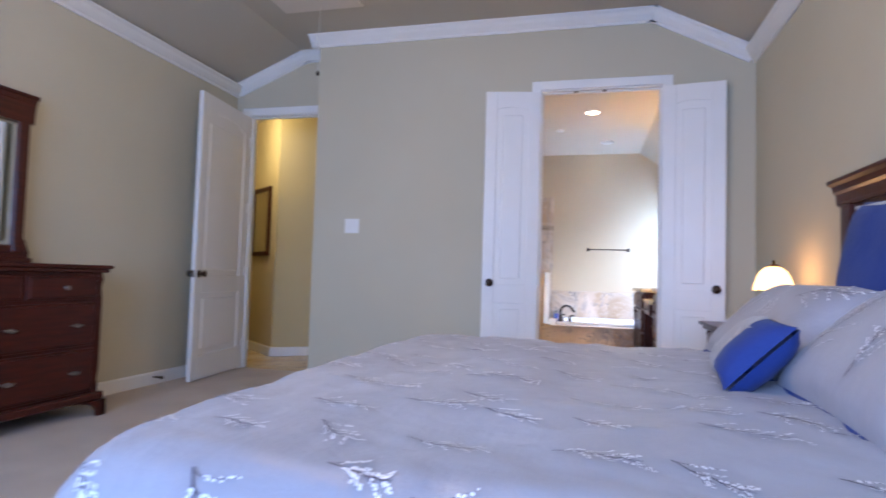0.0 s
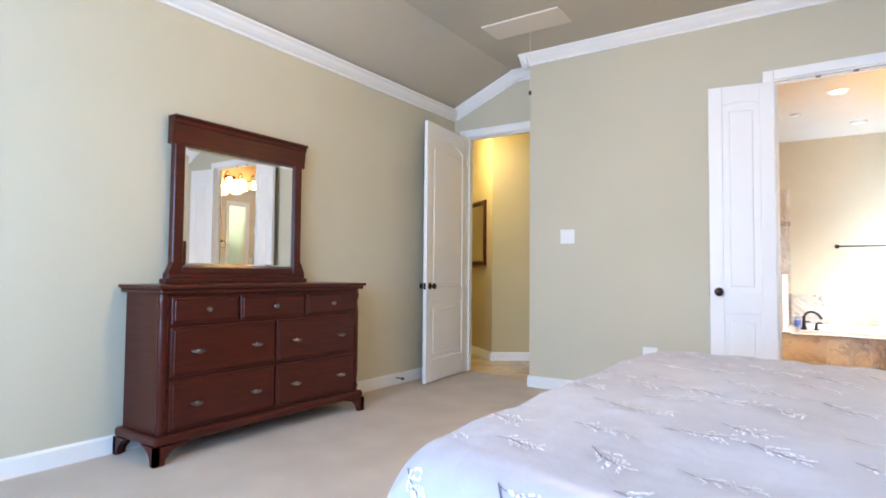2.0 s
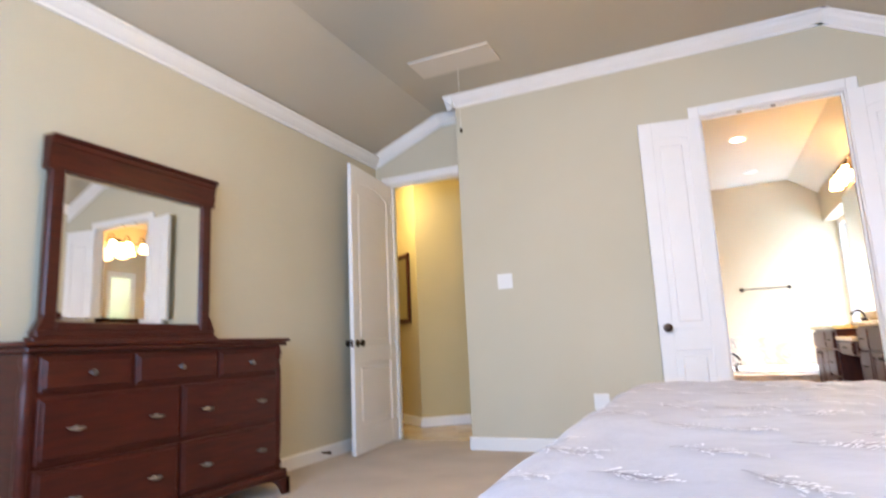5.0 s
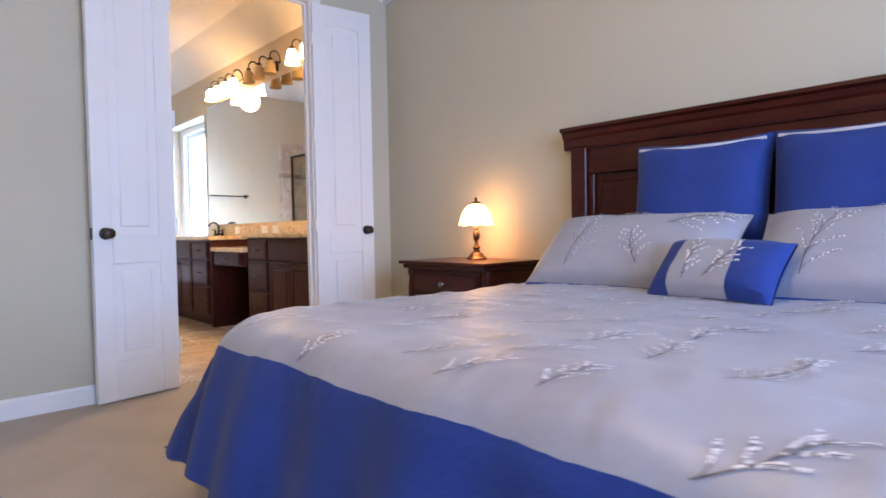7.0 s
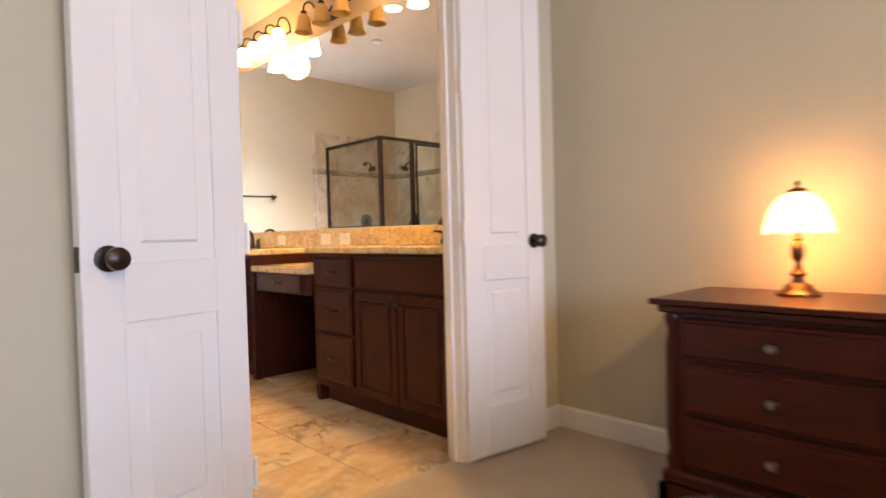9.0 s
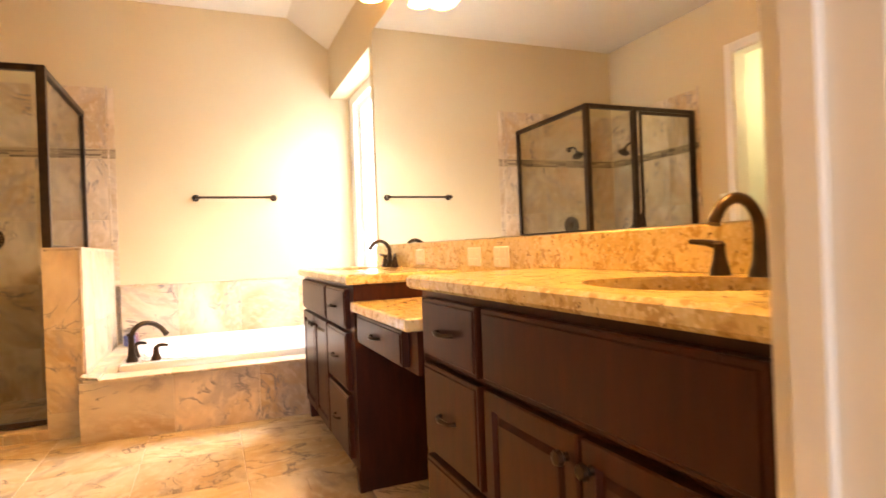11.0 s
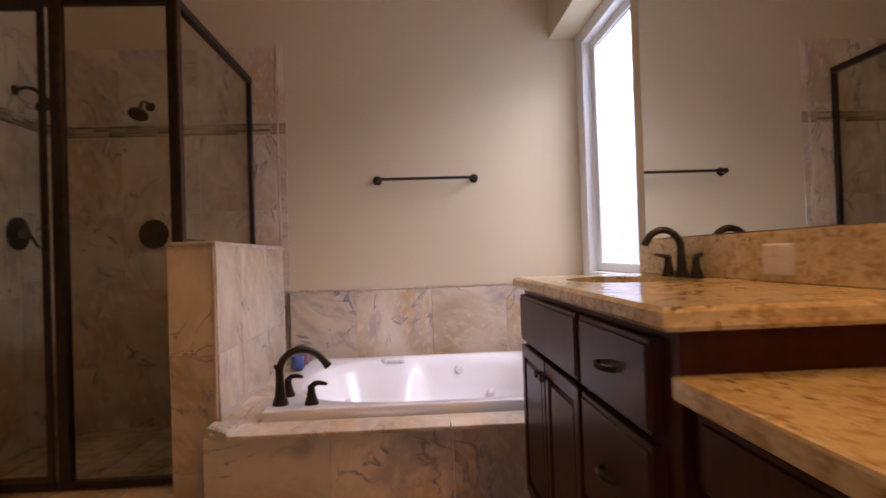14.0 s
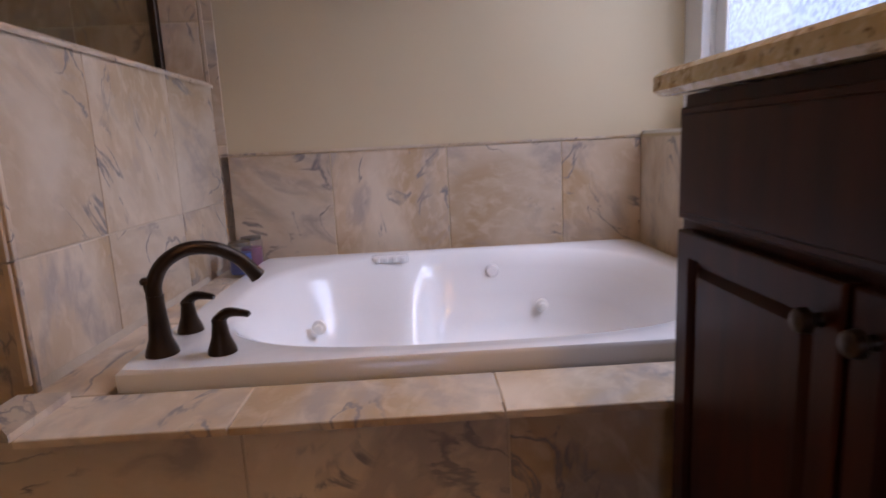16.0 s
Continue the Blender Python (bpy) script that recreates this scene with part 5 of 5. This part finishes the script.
pane = part("pane", boxes((0.062, -hw + 0.165, 0.11, 0.066, hw - 0.215, hh - 0.125)), PANE, bw, "obscured window glass")
pane.visible_shadow = False
part("window_sill", boxes((-0.16, -hw, -0.001, 0.0, hw, 0.012)), WHITE, bw)

# tub, deck, half wall
deck = structure("tub_deck", boxes((0.02, 8.80, 0, BX1, 8.93, 0.335), (0.02, 8.93, 0, 0.16, BY1, 0.335), (0.16, 8.93, 0, BX1, BY1, 0.06), (0.16, 10.06, 0.06, BX1, BY1, 0.335), (1.58, 8.93, 0.06, BX1, 10.06, 0.335)), GROUT, "tiled platform round the bathtub", "tub deck")
half = structure("half_wall", boxes((-0.17, 8.974, 0, 0.0, BY1, 1.038)), GROUT, "tiled half wall between shower and tub", "half wall")
TX0, TX1, TY0, TY1, TZ = 0.165, 1.61, 8.945, 10.10, 0.375


def tub_ring(f, z, n=96, power=3.2, grow=0.0, cx=None, cy=None):
    cx, cy = (TX0 + TX1) / 2 if cx is None else cx, (TY0 + TY1) / 2 if cy is None else cy
    out = []
    for i in range(n):
        a = 2 * math.pi * i / n
        c, s = math.cos(a), math.sin(a)
        k = (abs(c) ** power + abs(s) ** power) ** (-1 / power)
        x, y = cx + k * c * ((TX1 - TX0) / 2 * f + grow), cy + k * s * ((TY1 - TY0) / 2 * f + grow)
        if s > 0 and f < 0.88:      # armrest that swells from the far side
            y -= 0.17 * math.exp(-((x - 0.74) / (0.20 if x < 0.74 else 0.045)) ** 2) * max(0.0, min(1.0, (TZ - 0.03 - z) / 0.14))
        out.append((x, y, z))
    return out


tub = thing("bathtub", (0, 0, 0), "white acrylic whirlpool tub set in a tiled deck", "bathtub")
bm = bmesh.new()
levels = [tub_ring(1.0, TZ - 0.045, power=60), tub_ring(1.0, TZ - 0.008, power=60), tub_ring(0.99, TZ, power=50), tub_ring(0.90, TZ, power=3.0), tub_ring(0.87, TZ - 0.012, power=2.8), tub_ring(0.83, TZ - 0.06, power=2.7), tub_ring(0.77, TZ - 0.16, power=2.6), tub_ring(0.70, TZ - 0.25, power=2.6), tub_ring(0.58, TZ - 0.295, power=2.6), tub_ring(0.2, TZ - 0.30, power=2.4)]
rows = [[bm.verts.new(p) for p in lv] for lv in levels]
for a, b in zip(rows, rows[1:]):
    for i in range(len(a)):
        bm.faces.new((a[i], a[(i + 1) % len(a)], b[(i + 1) % len(a)], b[i]))
bm.faces.new(rows[-1])
part("tub_shell", bm, TUBWHITE, tub, "glossy white tub shell", smooth=True)
bm = boxes((0.58, 9.995, 0.345, 0.72, 10.03, 0.378), bevel=0.01, seg=2)
for i in range(4):
    box(bm, 0.595 + i * 0.032, 9.985, 0.352, 0.613 + i * 0.032, 10.0, 0.372, 0.003)
part("control_panel", bm, TUBWHITE, tub, "small white control buttons")
bm = bmesh.new()
lathe(bm, [(0.026, -0.004), (0.026, -0.012), (0.020, -0.020)], at=(1.03, 10.0, 0.300), axis="y", seg=16)
part("air_knob", bm, TUBWHITE, tub, smooth=True)
for jx, jy, jz in ((1.20, 9.90, 0.18), (0.42, 9.72, 0.20), (1.30, 9.30, 0.18)):
    bm = bmesh.new()
    lathe(bm, [(0.024, 0.012), (0.024, -0.004), (0.014, -0.008), (0.012, -0.016), (0.004, -0.018)], at=(jx, jy, jz), axis="y", seg=14)
    part("jet", bm, PLASTIC, tub, "whirlpool jet", smooth=True)
bm = bmesh.new()
lathe(bm, [(0.030, -0.002), (0.030, 0.004), (0.010, 0.008)], at=(0.52, 9.5, 0.078), seg=16)
part("drain", bm, PEWTER, tub, smooth=True)

tf = thing("tub_faucet", (0.228, 9.04, 0.376), "oil-rubbed bronze roman tub faucet with two lever handles", "faucet")
bm = bmesh.new()
lathe(bm, [(0.034, 0), (0.032, 0.010), (0.023, 0.035), (0.019, 0.075), (0.017, 0.115), (0.018, 0.125)], seg=16)
tube(bm, [(0, 0, 0.11), (0.002, 0.0, 0.15), (0.022, 0.012, 0.19), (0.062, 0.036, 0.212), (0.108, 0.066, 0.205), (0.145, 0.092, 0.178), (0.168, 0.108, 0.146), (0.178, 0.115, 0.130)], [0.017, 0.016, 0.015, 0.015, 0.015, 0.015, 0.016, 0.019], 14)
part("spout", bm, BRONZE, tf, smooth=True)
bm = bmesh.new()
tube(bm, [(-0.006, -0.004, 0.10), (-0.012, -0.006, 0.15)], 0.006, 8)
lathe(bm, [(0.010, 0.150), (0.012, 0.158), (0.006, 0.164)], at=(-0.012, -0.006, 0), seg=10)
part("diverter", bm, BRONZE, tf, smooth=True)
for hx, hy in ((0.128, -0.012), (0.0, 0.15)):
    bm = bmesh.new()
    lathe(bm, [(0.030, 0), (0.028, 0.010), (0.019, 0.035), (0.015, 0.062), (0.016, 0.07), (0.008, 0.078)], at=(hx, hy, 0), seg=14)
    tube(bm, [(hx - 0.004, hy, 0.066), (hx + 0.020, hy - 0.002, 0.084), (hx + 0.055, hy - 0.006, 0.082), (hx + 0.065, hy - 0.008, 0.078)], [0.013, 0.011, 0.008, 0.006], 8)
    part("lever_handle", bm, BRONZE, tf, smooth=True)

for jx, jy, wax, word in ((0.112, 9.96, WAXBLUE, "blue"), (0.118, 10.085, WAXRED, "mauve")):
    j = thing("candle_jar", (jx, jy, 0.349), "small glass jar of %s candle wax on the tub deck" % word, "candle", "candle jars")
    bm = bmesh.new()
    lathe(bm, [(0.036, 0.002), (0.038, 0.008), (0.038, 0.075)], seg=18)
    part("wax", bm, wax, j, smooth=True)
    bm = bmesh.new()
    lathe(bm, [(0.040, 0), (0.042, 0.006), (0.042, 0.095), (0.036, 0.105), (0.036, 0.112), (0.034, 0.112)], seg=18)
    part("jar", bm, JARGLASS, j, smooth=True)
    bm = bmesh.new()
    lathe(bm, [(0.039, 0.104), (0.039, 0.116), (0.010, 0.119)], seg=18)
    part("lid", bm, PEWTER, j, "metal lid", smooth=True)

tb = thing("towel_bar", (0.876, BY1, 1.43), "oil-rubbed bronze towel bar on the wall above the tub", "towel bar")
for s in (-1, 1):
    bm = bmesh.new()
    lathe(bm, [(0.028, 0), (0.026, -0.010), (0.013, -0.022), (0.011, -0.045), (0.016, -0.052), (0.016, -0.068), (0.006, -0.074)], at=(s * 0.295, 0, 0), axis="y", seg=16)
    part("post", bm, BRONZE, tb, smooth=True)
bm = bmesh.new()
tube(bm, [(-0.295, -0.058, 0), (0.295, -0.058, 0)], 0.009, 10)
part("rod", bm, BRONZE, tb, smooth=True)

tr = thing("towel_ring", (BX0, 8.06, 1.66), "oil-rubbed bronze towel ring on the bathroom wall", "towel ring")
bm = bmesh.new()
lathe(bm, [(0.026, 0), (0.024, 0.010), (0.011, 0.02), (0.011, 0.05)], axis="x", seg=14)
part("post", bm, BRONZE, tr, smooth=True)
bm = bmesh.new()
tube(bm, [(0.045, 0.075 * math.sin(a), -0.075 + 0.075 * math.cos(a)) for a in [2 * math.pi * i / 24 for i in range(25)]], 0.005, 6)
part("ring", bm, BRONZE, tr, smooth=True)

# shower
SY, SXR, SM, SH, SC = 9.075, -0.17, -0.64, 2.07, 0.07
structure("shower_curb", boxes((BX0, 8.99, 0, -0.17, 9.16, SC - 0.012)), GROUT, "low tiled shower curb", "curb")
se = thing("shower_enclosure", (0, 0, 0), "corner shower enclosure in dark bronze frames with clear glass", "shower")


def frame_bars(rows):
    for r in rows:
        part("frame_bar", boxes(r, bevel=0.003), BRONZE, se)


frame_bars([(BX0 + 0.014, SY - 0.02, SC, BX0 + 0.054, SY + 0.02, SH), (SXR - 0.024, SY - 0.022, SC, SXR + 0.022, SY + 0.022, SH),
            (SM - 0.024, SY - 0.02, SC, SM + 0.024, SY + 0.02, SH), (BX0 + 0.054, SY - 0.02, SH - 0.035, SM - 0.024, SY + 0.02, SH), (SM + 0.024, SY - 0.02, SH - 0.035, SXR - 0.024, SY + 0.02, SH),
            (BX0 + 0.054, SY - 0.02, SC, SM - 0.024, SY + 0.02, SC + 0.028), (SM + 0.024, SY - 0.02, SC, SXR - 0.024, SY + 0.02, SC + 0.028),
            (SXR - 0.018, SY + 0.022, SH - 0.035, SXR + 0.018, BY1 - 0.006, SH), (SXR - 0.015, BY1 - 0.036, 1.06, SXR + 0.015, BY1 - 0.006, SH - 0.035), (SXR - 0.015, SY + 0.022, 1.0535, SXR + 0.015, BY1 - 0.036, 1.068)])
dl, drr = BX0 + 0.062, SM - 0.032
door = part("shower_door", boxes((dl, SY - 0.034, SC + 0.034, dl + 0.026, SY - 0.022, SH - 0.042), (drr - 0.026, SY - 0.034, SC + 0.034, drr, SY - 0.022, SH - 0.042), (dl + 0.026, SY - 0.034, SC + 0.034, drr - 0.026, SY - 0.022, SC + 0.060), (dl + 0.026, SY - 0.034, SH - 0.068, drr - 0.026, SY - 0.022, SH - 0.042)), BRONZE, se, "bronze framed glass shower door, shut")
bm = boxes((SM - 0.045, SY - 0.060, 1.02, SM - 0.022, SY - 0.034, 1.13), bevel=0.004)
part("door_pull", bm, BRONZE, door)
part("door_glass", boxes((dl + 0.02, SY - 0.030, SC + 0.05, drr - 0.02, SY - 0.025, SH - 0.06)), GLASS, door, "clear glass")
part("glass_panel", boxes((SM + 0.02, SY - 0.003, SC + 0.02, SXR - 0.02, SY + 0.003, SH - 0.03)), GLASS, se, "clear glass")
part("glass_panel", boxes((SXR - 0.003, SY + 0.02, 1.066, SXR + 0.003, BY1 - 0.03, SH - 0.03)), GLASS, se, "clear glass")


def shower_set(at, turn, label):
    s = thing("shower_set", at, label, "shower fixture", "shower heads and valves", turn=turn)
    bm = bmesh.new()
    lathe(bm, [(0.028, 0), (0.026, -0.008), (0.012, -0.012)], axis="y", at=(0, 0, 0.76), seg=14)
    tube(bm, [(0, 0, 0.76), (0, -0.06, 0.772), (0, -0.11, 0.755), (0, -0.135, 0.72)], 0.010, 8)
    part("shower_arm", bm, BRONZE, s, smooth=True)
    bm = bmesh.new()
    lathe(bm, [(0.014, 0.0), (0.020, -0.018), (0.052, -0.042), (0.056, -0.054), (0.050, -0.060)], seg=18)
    bmesh.ops.transform(bm, matrix=Matrix.Translation((0, -0.135, 0.722)) @ Matrix.Rotation(radians(-28), 4, "X"), verts=bm.verts)
    part("shower_head", bm, BRONZE, s, smooth=True)
    bm = bmesh.new()
    lathe(bm, [(0.088, 0), (0.086, -0.008), (0.06, -0.013), (0.030, -0.018), (0.026, -0.05), (0.02, -0.056)], axis="y", seg=24)
    tube(bm, [(0, -0.045, 0), (0.02, -0.062, -0.03), (0.045, -0.075, -0.075)], [0.012, 0.010, 0.007], 8)
    part("valve_trim", bm, BRONZE, s, "round bronze valve plate with lever", smooth=True)
    return s


shower_set((BX0 + 0.012, 9.80, 1.15), 90, "bronze shower head and valve on the tiled side wall")
shower_set((-0.75, BY1 - 0.012, 1.145), 0, "bronze shower head and valve on the tiled back wall")

rl = thing("recessed_light", (0.61, 7.82, ZB), "lit recessed can light in the bathroom ceiling", "ceiling light")
bm = bmesh.new()
lathe(bm, [(0.095, 0), (0.095, -0.006), (0.075, -0.010)], seg=72)
part("trim_ring", bm, WHITE, rl)
bm = bmesh.new()
lathe(bm, [(0.072, -0.0105), (0.072, -0.0125)], seg=24)
part("lens", bm, LED, rl, "glowing lens")
for at, r in (((0.82, 9.36, ZB), 0.09), ((0.2, 8.6, ZB), 0.055)):
    sd = thing("smoke_detector" if r < 0.08 else "ceiling_speaker", at, "round white ceiling fitting", "ceiling fitting")
    bm = bmesh.new()
    lathe(bm, [(r, 0), (r, -0.012), (r * 0.8, -0.022)], seg=24)
    part("cover", bm, PLASTIC, sd)

# ---- tiles ----
mesh_cache = {}


def tile_mesh(w, h, t, mat):
    key = (round(w, 3), round(h, 3), round(t, 4), mat.name)
    if key not in mesh_cache:
        bm = bmesh.new()
        r = 0.0018
        a = [bm.verts.new(p) for p in ((0, 0, 0), (w, 0, 0), (w, h, 0), (0, h, 0))]
        b = [bm.verts.new(p) for p in ((0, 0, t - r), (w, 0, t - r), (w, h, t - r), (0, h, t - r))]
        c = [bm.verts.new(p) for p in ((r, r, t), (w - r, r, t), (w - r, h - r, t), (r, h - r, t))]
        for i in range(4):
            j = (i + 1) % 4
            bm.faces.new((a[i], a[j], b[j], b[i]))
            bm.faces.new((b[i], b[j], c[j], c[i]))
        bm.faces.new(c)
        mesh_cache[key] = finish("tile", bm, mat)
    return mesh_cache[key]


def tiles(parent, origin, du, dv, lu, lv, s=0.457, sv=None, mat=None, off_u=0.0, off_v=0.0, t=0.012, gap=0.0035, name="tile"):
    """Lays pieces over a rectangle lu by lv from origin along du and dv; its face looks along du x dv."""
    sv, mat = sv or s, mat or TILE
    du, dv = Vector(du).normalized(), Vector(dv).normalized()
    n = du.cross(dv)
    origin = Vector(origin) - n * (t - 0.003)
    rot = Matrix((du, dv, n)).transposed().to_4x4()

    def cuts(length, step, off):
        e, x = [0.0], -off if off else 0.0
        while x < length - 0.012:
            x += step
            if x > 0.012:
                e.append(min(x, length))
        return e
    cu, cv = cuts(lu, s, off_u), cuts(lv, sv, off_v)
    for u0, u1 in zip(cu, cu[1:]):
        for v0, v1 in zip(cv, cv[1:]):
            ob = new(name, tile_mesh(u1 - u0 - gap, v1 - v0 - gap, t, mat))
            ob.parent = parent
            ob.matrix_basis = Matrix.Translation(U * (Vector(origin) + du * (u0 + gap / 2) + dv * (v0 + gap / 2))) @ rot


tiles(bath_floor, (BX0, YB + 0.07, -0.003), (1, 0, 0), (0, 1, 0), BX1 - BX0, 8.99 - YB - 0.07, mat=FTILE, off_u=0.20)
tiles(deck, (0.0, 8.80, 0), (1, 0, 0), (0, 0, 1), BX1 - 0.0, 0.322, off_u=0.0)
tiles(deck, (0.10, 8.76, 0.335), (1, 0, 0), (0, 1, 0), BX1 - 0.10, 0.17, off_u=0.11, t=0.014)
tiles(deck, (0.014, 8.93, 0.335), (1, 0, 0), (0, 1, 0), 0.15, BY1 - 8.93, t=0.012)
nose = bmesh.new()
extrude_poly(nose, [(0.0, 8.93, 0.335), (0.0, 8.85, 0.335), (0.098, 8.76, 0.335), (0.098, 8.93, 0.335)], (0, 0, 0.014))
part("corner_tile", nose, TILE, deck)
tiles(half, (-0.182, 8.974, 0), (1, 0, 0), (0, 0, 1), 0.194, 1.05, off_v=0.315)
tiles(half, (0.0, 8.962, 0.349), (0, 1, 0), (0, 0, 1), BY1 - 8.962 - 0.012, 0.70, s=0.457, off_u=0.1, off_v=0.21)
tiles(half, (-0.17, 8.962, 1.038), (1, 0, 0), (0, 1, 0), 0.182, BY1 - 8.962, s=0.5)
tiles(half, (-0.17, BY1 - 0.012, SC), (0, -1, 0), (0, 0, 1), BY1 - 0.012 - 9.16, 1.05 - SC)
for o in bpy.data.objects:
    if o.name == "wall_bath_north":
        north = o
    if o.name == "wall_bath_west":
        west = o
tiles(north, (0.004, BY1, 0.349), (1, 0, 0), (0, 0, 1), BX1 - 0.004, 0.42, off_u=0.03, sv=0.42)
tiles(north, (BX0 + 0.012, BY1, 0), (1, 0, 0), (0, 0, 1), 1.328, 1.725, off_u=0.1, off_v=0.1)
tiles(north, (BX0 + 0.012, BY1, 1.80), (1, 0, 0), (0, 0, 1), 1.328, 0.46, off_u=0.1)
tiles(west, (BX0, 9.03, 0), (0, 1, 0), (0, 0, 1), BY1 - 9.03, 1.725, off_u=0.1, off_v=0.1)
tiles(west, (BX0, 9.03, 1.80), (0, 1, 0), (0, 0, 1), BY1 - 9.03, 0.46, off_u=0.1)
tiles(north, (BX0 + 0.012, BY1, 1.727), (1, 0, 0), (0, 0, 1), 1.328, 0.072, s=0.095, sv=0.0175, mat=WOOLLY, t=0.011, gap=0.002, name="mosaic_strip")
tiles(west, (BX0, 9.03, 1.727), (0, 1, 0), (0, 0, 1), BY1 - 9.03, 0.072, s=0.095, sv=0.0175, mat=WOOLLY, t=0.011, gap=0.002, name="mosaic_strip")
tiles(bpy.data.objects["wall_bath_east"], (BX1, BY1 - 0.004, 0.349), (0, -1, 0), (0, 0, 1), BY1 - 8.815, 0.42, sv=0.42)
cb = bpy.data.objects["shower_curb"]
tiles(cb, (BX0, 8.99, 0), (1, 0, 0), (0, 0, 1), 1.17, SC - 0.012)
tiles(cb, (BX0, 8.978, SC - 0.012), (1, 0, 0), (0, 1, 0), 1.17, 0.19)
tiles(bath_floor, (BX0, 9.16, -0.003), (1, 0, 0), (0, 1, 0), 1.17, BY1 - 9.16, s=0.15, mat=FTILE)
trim = bmesh.new()
box(trim, -0.012, BY1 - 0.006, 1.05, 0.0, BY1, 2.272)
box(trim, 0.0, BY1 - 0.006, 0.771, BX1, BY1, 0.779)
box(trim, BX0, 9.018, 0, BX0 + 0.006, 9.03, 2.272)
structure("tile_trim", trim, TILE, "pale bullnose edge trim of the wall tiles", "trim")
